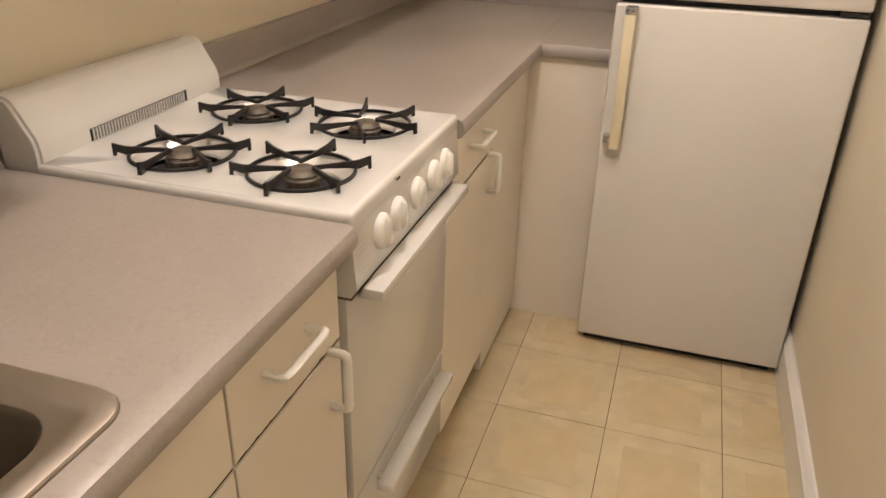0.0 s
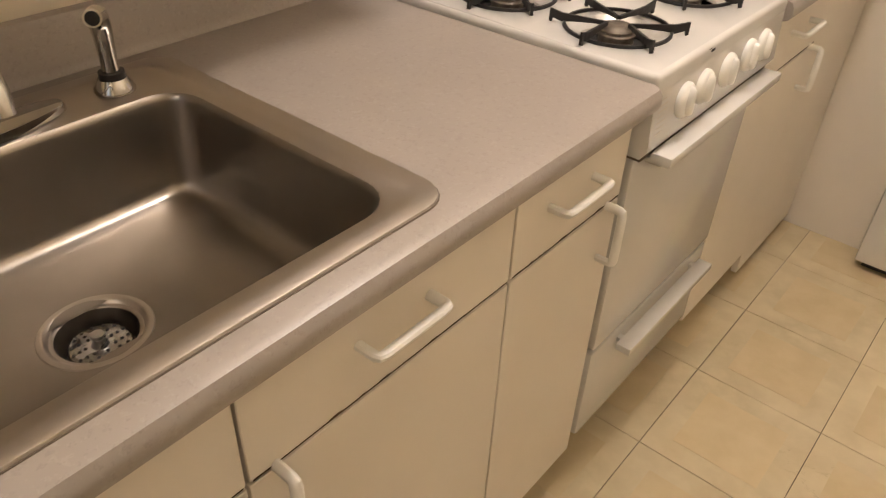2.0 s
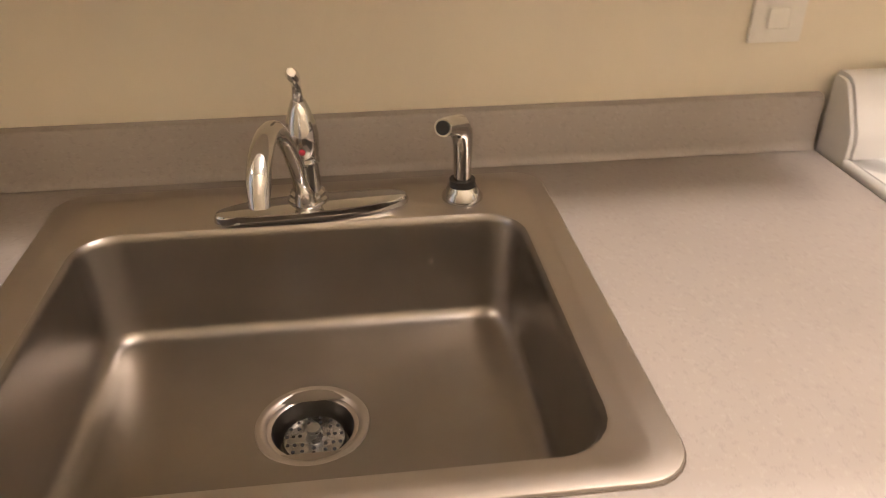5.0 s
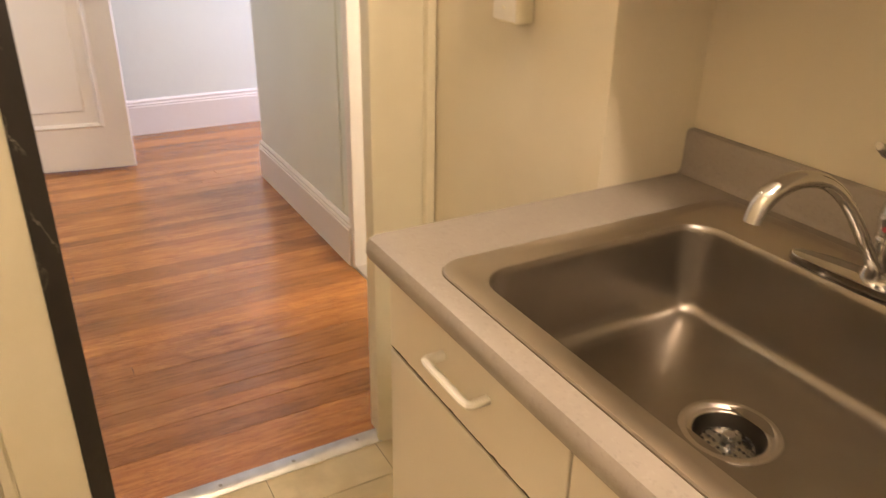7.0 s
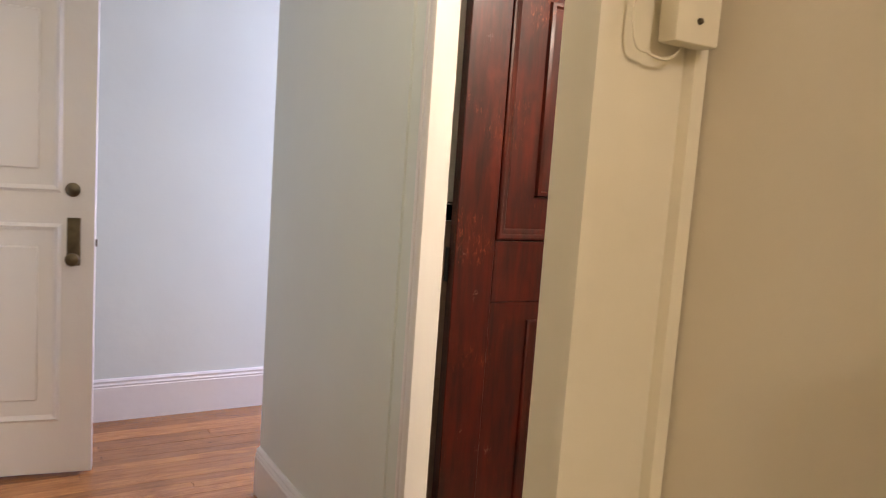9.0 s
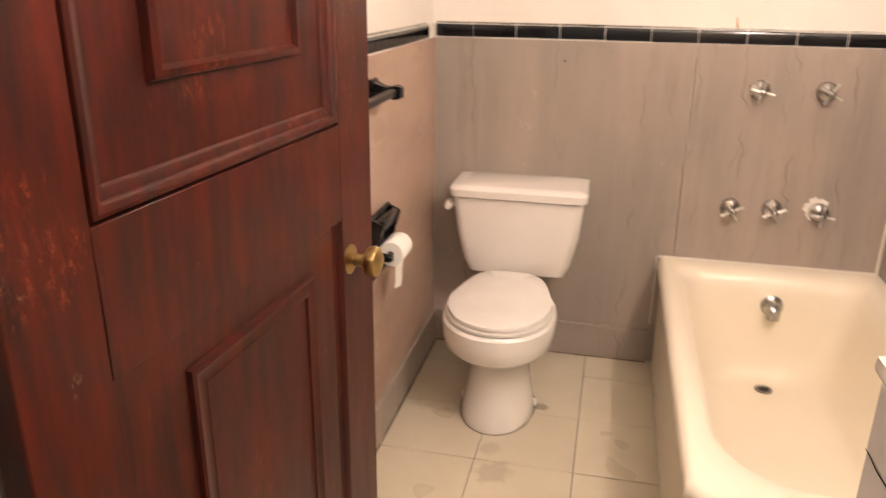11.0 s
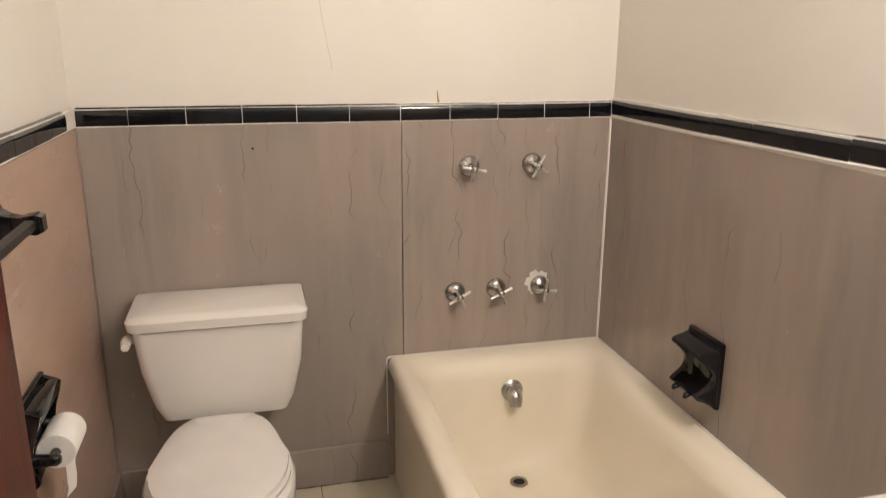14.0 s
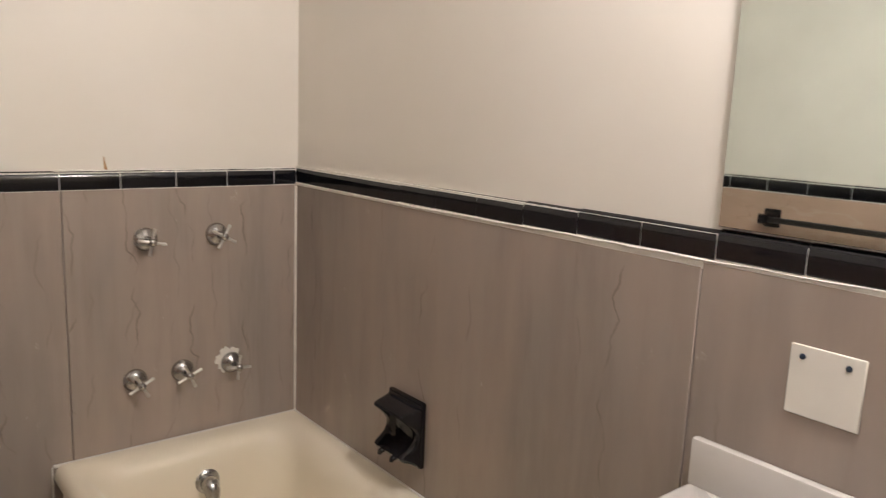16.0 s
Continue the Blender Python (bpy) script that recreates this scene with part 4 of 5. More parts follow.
ed.matrix_world = Matrix.Translation((0.575, -3.215, 0.012)) @ Matrix.Rotation(math.atan2(U.y, U.x), 4, "Z")
W = 0.82
part("leaf", boxes(((0, -0.042, 0), (W, 0, 2.03), 0.003, 1)), M_trim, ed)
bm = bmesh.new()


def frame_mould(bm, x0, x1, z0, z1, y, w=0.02, d=0.008):
    """Mitred panel moulding on a door face, as four sloped strips."""
    o = [(x0, z0), (x1, z0), (x1, z1), (x0, z1)]
    i_ = [(x0 + w, z0 + w), (x1 - w, z0 + w), (x1 - w, z1 - w), (x0 + w, z1 - w)]
    m_ = [(x0 + w * 0.45, z0 + w * 0.45), (x1 - w * 0.45, z0 + w * 0.45), (x1 - w * 0.45, z1 - w * 0.45), (x0 + w * 0.45, z1 - w * 0.45)]
    loft(bm, [[Vector((a, y, b)) for a, b in o], [Vector((a, y + d, b)) for a, b in m_], [Vector((a, y + d * 0.3, b)) for a, b in i_], [Vector((a, y, b)) for a, b in i_]])


for z0, z1 in ((0.22, 1.02), (1.14, 1.92)):
    bm = bmesh.new()
    frame_mould(bm, 0.12, W - 0.12, z0, z1, 0.0, 0.028, 0.013)
    part("panel_moulding", bm, M_trim, ed)
    part("raised_panel", boxes(((0.20, -0.002, z0 + 0.09), (W - 0.20, 0.011, z1 - 0.09), 0.006, 1)), M_trim, ed)
bm = bmesh.new()
lathe(bm, (0.082, 0.0, 1.155), (0, 1, 0), [(0, 0.028), (0.006, 0.028), (0.010, 0.022), (0.012, 0.001)], 24)
part("deadbolt", bm, M_old_brass, ed, "round brass deadbolt cylinder")
pl = part("lock_plate", boxes(((0.052, 0.0, 0.855), (0.102, 0.005, 1.045), 0.002, 1)), M_old_brass, ed, "tarnished brass lock plate")
bm = bmesh.new()
lathe(bm, (0.078, 0.005, 0.885), (0, 1, 0), [(0, 0.016), (0.006, 0.012), (0.025, 0.011), (0.032, 0.022), (0.042, 0.027), (0.052, 0.024), (0.056, 0.001)], 24)
part("door_knob", bm, M_old_brass, pl)
bm = bmesh.new()
loft(bm, [[Vector((0.452 + k * w * math.cos(a), y, 1.462 + k * h * math.sin(a))) for a in (2 * math.pi * i / 20 for i in range(20))] for k, y, w, h in ((1.0, 0.008, 0.024, 0.080), (1.0, 0.015, 0.024, 0.080), (0.8, 0.020, 0.022, 0.078), (0.2, 0.022, 0.02, 0.07))], True, True)
kn = part("knocker_plate", bm, M_old_brass, ed, "brass door knocker")
bm = bmesh.new()
tube(bm, [(0.452 + 0.030 * math.sin(a), 0.030, 1.452 - 0.048 * math.cos(a)) for a in (radians(-150 + 300 * i / 16) for i in range(17))], 0.006, 8)
part("knocker_ring", bm, M_old_brass, kn)
part("latch", boxes(((-0.008, -0.028, 0.93), (0.0, -0.012, 0.96), 0.002, 1)), M_old_brass, ed)

# ---------------------------------------------------------------- bathroom door
bd = thing("bathroom_door", "dark red mahogany panelled door standing open into the bathroom", "door")
BW = 0.834
bd.matrix_world = Matrix.Translation((-0.098, -1.588, 0.015)) @ Matrix.Rotation(radians(176.5), 4, "Z")
# local: x along the leaf from the hinge, -y towards the side that is seen
for a, b in ((0.0, 0.118), (BW - 0.138, BW)):
    part("stile", boxes(((a, 0.0, 0), (b, 0.036, 2.02), 0.002, 1)), M_maho, bd)
for a, b in ((0.0, 0.22), (0.998, 1.162), (1.90, 2.02)):
    part("rail", boxes(((0.118, 0.0, a), (BW - 0.138, 0.036, b), 0.0006, 1)), M_maho, bd)
for a, b in ((0.22, 0.998), (1.162, 1.90)):
    part("panel", boxes(((0.118, 0.012, a), (BW - 0.138, 0.030, b))), M_maho, bd)
for z0, z1, lo_, hi_ in ((1.162, 1.90, 0.122, 0.10), (0.22, 0.998, 0.10, 0.052)):
    flush = z0 < 1
    def inset(k, zl=None, zh=None):
        zl, zh = (k if zl is None else zl), (k if zh is None else zh)
        return [(0.118 + k, z0 + zl), (BW - 0.138 - k, z0 + zl), (BW - 0.138 - k, z1 - zh), (0.118 + k, z1 - zh)]
    prof = ((0.001, -0.0119), (0.003, -0.004), (0.005, 0.0005), (0.010, 0.003), (0.016, 0.001), (0.020, -0.005), (0.030, -0.008), (0.034, -0.0119))
    bm = bmesh.new()
    if flush:
        # the moulding is left along the lock stile only; the field runs flat up to the rail
        for s_, xa in ((-1, BW - 0.138),):
            prism(bm, [(xa + s_ * k, -y) for k, y in prof], 2, z0, z1 - 0.004)
        part("panel_moulding", bm, M_maho, bd)
        part("panel_field", boxes(((0.118 + 0.0008, 0.0030, z0 + 0.006), (BW - 0.138 - 0.036, 0.0119, z1 - 0.0015), 0.0008, 1)), M_maho, bd)
        steps = ((0.0, -0.0031), (0.002, 0.004), (0.007, 0.0065), (0.012, 0.0045), (0.026, 0.0030), (0.029, 0.0045), (0.032, 0.0005), (0.040, 0.0002))
    else:
        loft(bm, [[Vector((a, -y, b)) for a, b in inset(k)] for k, y in prof])
        part("panel_moulding", bm, M_maho, bd)
        steps = ((0.0, -0.0119), (0.003, -0.001), (0.012, 0.002), (0.017, -0.006), (0.030, -0.0055))
    bm = bmesh.new()
    loft(bm, [[Vector((a, -y, b)) for a, b in inset(0.120 + k, lo_ + k, hi_ + k)] for k, y in steps], False, True)
    part("raised_panel", bm, M_maho, bd)
bm = bmesh.new()
lathe(bm, (0.725, 0.0, 0.917), (0, -1, 0), [(0, 0.027), (0.003, 0.027), (0.006, 0.020), (0.010, 0.012), (0.026, 0.011), (0.030, 0.016), (0.036, 0.026), (0.045, 0.029), (0.054, 0.026), (0.060, 0.014), (0.061, 0.001)], 28)
part("door_knob", bm, M_brass, bd, "round worn brass door knob")
for z in (0.25, 1.05, 1.8):
    bm = bmesh.new()
    lathe(bm, (-0.004, 0.034, z), (0, 0, 1), [(0, 0.006), (0.09, 0.006)], 12)
    part("hinge", bm, M_black_plastic, bd)

# ---------------------------------------------------------------- bathroom wainscot
XF, YR, YL, ZM = -2.390, -0.150, -1.760, 1.207


def slab(parent, lo, hi, material=M_marble):
    return part("slab", boxes((lo, hi, 0.0015, 1)), material, parent)


wf = thing("wainscot_far", "grey-brown veined marble wainscot slabs behind the toilet and tub", "wainscot", "structure")
slab(wf, (-2.402, YL, 0.0), (XF, -0.847, ZM + 0.0038))
slab(wf, (-2.402, -0.845, 0.0), (XF, YR, ZM + 0.0038), M_marble_v)
slab(wf, (XF, YL + 0.012, 0.0), (XF + 0.012, -0.905, 0.138))
wr = thing("wainscot_right", "grey-brown veined marble wainscot slabs beside the tub and vanity", "wainscot", "structure")
slab(wr, (XF, YR, 0.0), (-0.911, -0.138, ZM + 0.003), M_marble_r)
slab(wr, (-0.909, YR, 0.0), (-0.057, -0.138, ZM + 0.012), M_marble_r)
wl = thing("wainscot_left", "pinkish veined marble wainscot on the wall behind the door", "wainscot", "structure")
slab(wl, (XF, -1.772, 0.0), (-0.057, YL, ZM + 0.0038), M_marble_p)
slab(wl, (XF + 0.012, YL, 0.0), (-0.057, YL + 0.012, 0.138))
wd = thing("wainscot_door_wall", "grey-brown marble wainscot beside the bathroom doorway", "wainscot", "structure")
slab(wd, (-0.067, JN + 0.003, 0.0), (-0.056, YR, ZM))
caulk = struct("trim_caulk", M_caulk, "white caulk line in the tub corner", ((XF, YR - 0.006, 0.44), (XF + 0.006, YR, ZM)), cat="caulk")
struct("trim_tub_caulk", M_caulk, "white caulk bead round the tub", ((XF, -0.90, 0.436), (XF + 0.008, YR, 0.446), 0.003, 2), ((XF, YR - 0.008, 0.436), (-0.89, YR, 0.446), 0.003, 2),
       ((XF, -0.905, 0.16), (XF + 0.005, -0.900, 0.44), 0.002, 1), cat="caulk")

random.seed(31)
for nm, p0, p1 in (("far", (XF + 0.0135, -1.745), (XF + 0.0135, -0.905)), ("left", (XF + 0.02, YL + 0.0135), (-0.95, YL + 0.0135))):
    bm = bmesh.new()
    pts = [(p0[0] + (p1[0] - p0[0]) * i / 50 + random.uniform(-0.0006, 0.0006), p0[1] + (p1[1] - p0[1]) * i / 50 + random.uniform(-0.0006, 0.0006), 0.0012) for i in range(51)]
    tube(bm, pts, 0.002, 5, radii=[random.choice((0.0009, 0.0014, 0.0024, 0.0032)) for _ in pts])
    whole("trim_dirt_joint_" + nm, bm, M_grout_shade, "dark dirty joint between the tile floor and the marble base", "joint", "structure")

# ---------------------------------------------------------------- bathtub
tub = thing("bathtub", "yellowed cream enamel alcove bathtub with a cut corner", "bathtub")
bm = bmesh.new()
K = 8
O = dict(n=K, chamfer=3)
X0, X1, Y0, Y1 = XF + 0.001, -0.912, -0.900, YR - 0.001


def outer(k, z):
    return rrect(X0, X1 - k, Y0 + k, Y1, (0.004, 0.004, 0.012, 0.085), z, **O)


loops = [outer(0.020, 0.001), outer(0.020, 0.370), outer(0.014, 0.388), outer(0.004, 0.397), outer(0.0, 0.408), outer(0.0015, 0.421), outer(0.006, 0.432), outer(0.014, 0.4395), outer(0.022, 0.4432)]
for k, z in ((0.026, 0.4442), (0.036, 0.4428), (0.048, 0.4390), (0.062, 0.4310), (0.075, 0.4180), (0.085, 0.4000), (0.092, 0.3760)):
    g = k / 0.092
    loops.append(rrect(X0 + 0.010 + k, X1 - 0.045 - k * 1.25, Y0 + 0.002 + k, Y1 - 0.004 - k * 0.9, (0.02 + 0.18 * g, 0.012 + 0.08 * g, 0.012 + 0.08 * g, 0.09 + 0.15 * g), z, n=K))
loops += [rrect(-2.280, -1.095, -0.788, -0.250, (0.20, 0.11, 0.11, 0.23), 0.29, n=K),
          rrect(-2.270, -1.165, -0.758, -0.278, (0.19, 0.12, 0.12, 0.20), 0.17, n=K), rrect(-2.255, -1.26, -0.720, -0.310, (0.17, 0.12, 0.12, 0.18), 0.085, n=K),
          rrect(-2.225, -1.34, -0.685, -0.350, (0.14, 0.11, 0.11, 0.14), 0.055, n=K), rrect(-2.16, -1.45, -0.64, -0.42, 0.08, 0.045, n=K)]
loft(bm, loops, False, True)
part("shell", bm, M_tub, tub)
bm = bmesh.new()
lathe(bm, (-2.175, -0.505, 0.048), (0, 0, 1), [(0, 0.030), (0.004, 0.029), (0.005, 0.022), (0.001, 0.020), (0.0, 0.001)], 24)
dn = part("drain", bm, M_steel, tub, "tarnished steel tub drain")
bm = bmesh.new()
lathe(bm, (-2.175, -0.505, 0.0495), (0, 0, 1), [(0, 0.019), (0.001, 0.0185), (0.0011, 0.001)], 20)
part("drain_hole", bm, M_dark, dn)

# spout sits on the tub's end wall
spo = thing("tub_spout", "short chrome tub spout on a round plate", "spout")
bm = bmesh.new()
lathe(bm, (-2.291, -0.500, 0.325), (1, 0, 0.05), [(0, 0.040), (0.006, 0.040), (0.012, 0.034), (0.016, 0.026)], 28)
part("plate", bm, M_chrome_dull, spo)
bm = bmesh.new()
tube(bm, bezier((-2.284, -0.500, 0.322), (-2.260, -0.500, 0.33), (-2.246, -0.500, 0.322), (-2.243, -0.500, 0.290), 8), 0.022, 16, radii=[0.024, 0.025, 0.026, 0.026, 0.026, 0.025, 0.024, 0.022, 0.020])
part("nozzle", bm, M_chrome_dull, spo)


# ---------------------------------------------------------------- valve handles
def valve(y, z, turn):
    v = thing("shower_valve", "chrome cross-handle shower valve on the marble wall", "tap", group="tub valves")
    bm = bmesh.new()
    lathe(bm, (0, 0, 0), (1, 0, 0), [(0, 0.034), (0.004, 0.034), (0.012, 0.030), (0.018, 0.022), (0.022, 0.013), (0.026, 0.0105)], 28)
    part("escutcheon", bm, M_chrome_dull, v)
    bm = bmesh.new()
    lathe(bm, (0.024, 0, 0), (1, 0, 0), [(0, 0.0085), (0.030, 0.0085), (0.034, 0.0115), (0.044, 0.0115), (0.048, 0.009), (0.051, 0.005), (0.0515, 0.001)], 18)
    part("stem", bm, M_chrome_dull, v)
    for k in range(4):
        a = radians(turn + 90 * k)
        bm = bmesh.new()
        d = Vector((0, math.cos(a), math.sin(a)))
        tube(bm, [Vector((0.063, 0, 0)) + d * r for r in (0.006, 0.018, 0.032, 0.038, 0.040)], 0.005, 8, radii=[0.0062, 0.0040, 0.0048, 0.0052, 0.0025])
        part("cross_arm", bm, M_chrome_arm, v)
    v.matrix_world = pose(XF, y, z)
    return v


for y, z, a in ((-0.630, 1.066, 78), (-0.419, 1.068, 62), (-0.671, 0.650, 28), (-0.531, 0.654, 24), (-0.377, 0.653, 84)):
    valve(y, z, a)
bm = bmesh.new()
pts = [(-0.386 + r_ * math.cos(a), 0.664 + r_ * math.sin(a)) for a, r_ in ((2 * math.pi * i / 36, 0.040 + 0.004 * math.sin(5.3 * i) + 0.004 * math.sin(2.1 * i)) for i in range(36))]
prism(bm, pts, 0, XF, XF + 0.003)
whole("plaster_patch", bm, M_caulk, "rough white plaster patch behind a tub valve", "plaster")


# ---------------------------------------------------------------- soap dish
soap = thing("soap_dish", "black glazed ceramic soap holder on the marble wall", "soap dish")
SX = -1.741
part("back_plate", boxes(((SX - 0.077, YR - 0.015, 0.524), (SX + 0.077, YR, 0.708), 0.005, 2)), M_blackt, soap)
# hooded holder: two swept cheeks join a top lip and a bottom lip round a hollow
prof = ((0.703, 0.016, 0), (0.697, 0.013, 0), (0.692, 0.016, 0), (0.688, 0.036, 0), (0.684, 0.058, 0), (0.679, 0.070, 0), (0.672, 0.072, 0), (0.666, 0.066, 1), (0.656, 0.055, 1), (0.640, 0.038, 1), (0.622, 0.026, 1), (0.605, 0.025, 1),
        (0.590, 0.033, 1), (0.577, 0.048, 1), (0.568, 0.062, 1), (0.561, 0.068, 0), (0.553, 0.064, 0), (0.546, 0.044, 0), (0.538, 0.030, 0), (0.529, 0.016, 0))
bm = bmesh.new()
rows = []
for z, d, hollow in prof:
    g = min(d / 0.06, 1.0)
    e, i_ = 0.075 - 0.008 * g, 0.075 - 0.008 * g - 0.014
    c_ = 0.010 if hollow else d
    rows.append([bm.verts.new((SX + x, YR - y, z)) for x, y in ((-0.074, 0.0135), (-e - 0.004, d * 0.6 + 0.005), (-e, d - 0.002), (-e + 0.004, d), (-i_ + 0.002, d - 0.002 if hollow else d), (-i_ + 0.006, c_ + (0.012 if hollow else 0)), (-0.030, c_),
                 (0.030, c_), (i_ - 0.006, c_ + (0.012 if hollow else 0)), (i_ - 0.002, d - 0.002 if hollow else d), (e - 0.004, d), (e, d - 0.002), (e + 0.004, d * 0.6 + 0.005), (0.074, 0.0135))])
for a, b in zip(rows, rows[1:]):
    for i in range(len(a) - 1):
        bm.faces.new((a[i], a[i + 1], b[i + 1], b[i]))
part("hood", bm, M_blackt, soap)
for x in (-0.028, 0.028):
    bm = bmesh.new()
    tube(bm, [(SX + x, YR - 0.045, 0.553), (SX + x, YR - 0.060, 0.556), (SX + x, YR - 0.073, 0.552), (SX + x, YR - 0.076, 0.545)], 0.008, 10, radii=[0.007, 0.008, 0.008, 0.005])
    part("lip_lobe", bm, M_blackt, soap)


# ---------------------------------------------------------------- toilet
TY = -1.417
wc = thing("toilet", "white two-piece toilet with the lid closed", "toilet")


def egg(xb, xf, hw, z, n=36, y=TY, taper=0.46, back=0.74):
    """Egg outline from the back xb to the front xf, half as wide as hw, fuller at the back."""
    cx = xb + (xf - xb) * 0.52
    out = []
    for i in range(n):
        a = 2 * math.pi * i / n
        s, c_ = math.sin(a), math.cos(a)
        e = back if c_ < 0 else 0.96
        tp_ = 1 - taper * (abs(c_) ** e if back < 0.7 else max(-c_, 0) ** 1.4) if c_ < 0 else 1.0
        out.append(Vector((cx + (xf - cx if c_ > 0 else cx - xb) * math.copysign(abs(c_) ** e, c_), y + hw * tp_ * math.copysign(abs(s) ** e, s), z)))
    return out


bm = bmesh.new()
loft(bm, [egg(-2.16, -1.735, 0.124, 0.0), egg(-2.16, -1.735, 0.126, 0.010), egg(-2.15, -1.742, 0.121, 0.04), egg(-2.14, -1.765, 0.107, 0.12), egg(-2.13, -1.778, 0.099, 0.19), egg(-2.12, -1.770, 0.100, 0.224),
          egg(-2.12, -1.735, 0.128, 0.247), egg(-2.13, -1.688, 0.165, 0.270, taper=0.4), egg(-2.14, -1.662, 0.182, 0.294, taper=0.34), egg(-2.15, -1.655, 0.187, 0.335, taper=0.30), egg(-2.15, -1.655, 0.187, 0.374, taper=0.30), egg(-2.15, -1.663, 0.181, 0.383, taper=0.30)], True, True)
part("bowl", bm, M_china, wc)
bm = bmesh.new()
rim = egg(-2.162, -1.733, 0.130, 0.0012)
tube(bm, rim + rim[:1], 0.002, 6, radii=[0.0008 + 0.0016 * abs(math.sin(i * 0.9)) * (1 if 3 < i < 20 else 0.4) for i in range(len(rim) + 1)])
part("grimy_joint", bm, M_grout_shade, wc, "dark grimy joint round the foot")
bm = bmesh.new()
loft(bm, [egg(-2.15, -1.674, 0.168, 0.384, taper=0.30, back=0.42), egg(-2.15, -1.666, 0.178, 0.388, taper=0.30, back=0.42), egg(-2.15, -1.666, 0.178, 0.397, taper=0.30, back=0.42), egg(-2.145, -1.673, 0.169, 0.400, taper=0.30, back=0.42)], True, True)
part("seat", bm, M_seat, wc)
bm = bmesh.new()
loft(bm, [egg(-2.150, -1.680, 0.161, 0.4015, taper=0.30, back=0.42), egg(-2.152, -1.670, 0.172, 0.405, taper=0.30, back=0.42), egg(-2.152, -1.672, 0.171, 0.414, taper=0.30, back=0.42), egg(-2.150, -1.684, 0.159, 0.4180, taper=0.30, back=0.42), egg(-2.09, -1.80, 0.09, 0.4195, taper=0.30, back=0.42)], True, True)
part("lid", bm, M_seat, wc)
part("seat_hinge", boxes(((-2.165, TY - 0.09, 0.384), (-2.135, TY + 0.09, 0.410), 0.008, 2)), M_seat, wc)
TT = TY + 0.008
bm = bmesh.new()
loft(bm, [rrect(-2.368, -2.205, TT - 0.160, TT + 0.162, 0.03, 0.384), rrect(-2.370, -2.186, TT - 0.178, TT + 0.180, (0.034, 0.02, 0.02, 0.034), 0.396), rrect(-2.372, -2.176, TT - 0.196, TT + 0.198, (0.034, 0.02, 0.02, 0.034), 0.44),
          rrect(-2.374, -2.164, TT - 0.220, TT + 0.222, (0.034, 0.02, 0.02, 0.034), 0.55), rrect(-2.376, -2.152, TT - 0.232, TT + 0.232, (0.034, 0.02, 0.02, 0.034), 0.679)], True, True)
part("tank", bm, M_china, wc)
bm = bmesh.new()
loft(bm, [rrect(-2.378, -2.148, TT - 0.228, TT + 0.228, (0.034, 0.02, 0.02, 0.034), 0.6805), rrect(-2.380, -2.139, TT - 0.242, TT + 0.242, (0.034, 0.02, 0.02, 0.034), 0.686), rrect(-2.380, -2.136, TT - 0.245, TT + 0.245, (0.034, 0.02, 0.02, 0.034), 0.712),
          rrect(-2.378, -2.144, TT - 0.239, TT + 0.239, (0.034, 0.02, 0.02, 0.034), 0.722), rrect(-2.365, -2.165, TT - 0.208, TT + 0.208, 0.04, 0.727)], True, True)
part("tank_lid", bm, M_china, wc)
bm = bmesh.new()
tube(bm, [(-2.21, TY - 0.205, 0.645), (-2.205, TY - 0.235, 0.645)], 0.012, 12)
tube(bm, [(-2.205, TY - 0.238, 0.650), (-2.19, TY - 0.240, 0.648), (-2.17, TY - 0.240, 0.644), (-2.155, TY - 0.239, 0.642)], 0.01, 10, radii=[0.012, 0.015, 0.015, 0.011])
part("flush_lever", bm, M_china, wc, "white flush lever")
for s in (-1, 1):
    bm = bmesh.new()
    lathe(bm, (-1.95, TY + s * 0.118, 0.012), (0, s * 0.5, 1), [(0, 0.016), (0.010, 0.015), (0.018, 0.009), (0.020, 0.001)], 16)
    part("bolt_cap", bm, M_china, wc)

# ---------------------------------------------------------------- towel bar and paper holder on the left wall
tbar = thing("towel_bar", "black glazed towel bar on the pink marble wall", "towel bar")
for x in (-1.625, -1.015):
    br = part("bracket", boxes(((x - 0.032, YL, 1.080), (x + 0.032, YL + 0.012, 1.150), 0.005, 2)), M_blackt, tbar)
    bm = bmesh.new()
    loft(bm, [[Vector((x + a * k, y, 1.115 + b * k)) for a, b in ((1, 1), (-1, 1), (-1, -1), (1, -1))] for k, y in ((0.028, YL + 0.01), (0.018, YL + 0.03), (0.014, YL + 0.05), (0.017, YL + 0.058), (0.019, YL + 0.075), (0.014, YL + 0.088))], True, True)
    part("post", bm, M_blackt, br)
bm = boxes(((-1.625, YL + 0.056, 1.105), (-1.015, YL + 0.076, 1.125), 0.003, 1))
part("bar", bm, M_black_plastic, tbar)

tp = thing("toilet_paper_holder", "black glazed toilet paper holder on the marble wall", "paper holder")
part("back_plate", boxes(((-1.756, YL, 0.572), (-1.564, YL + 0.012, 0.766), 0.005, 2)), M_blackt, tp)
for x in (-1.742, -1.578):
    bm = bmesh.new()
    tube(bm, [(x, YL + 0.008, 0.648), (x, YL + 0.025, 0.648), (x, YL + 0.050, 0.648), (x, YL + 0.064, 0.648), (x, YL + 0.071, 0.648)], 0.012, 14, radii=[0.022, 0.015, 0.0125, 0.0125, 0.007])
    part("arm", bm, M_blackt, tp)
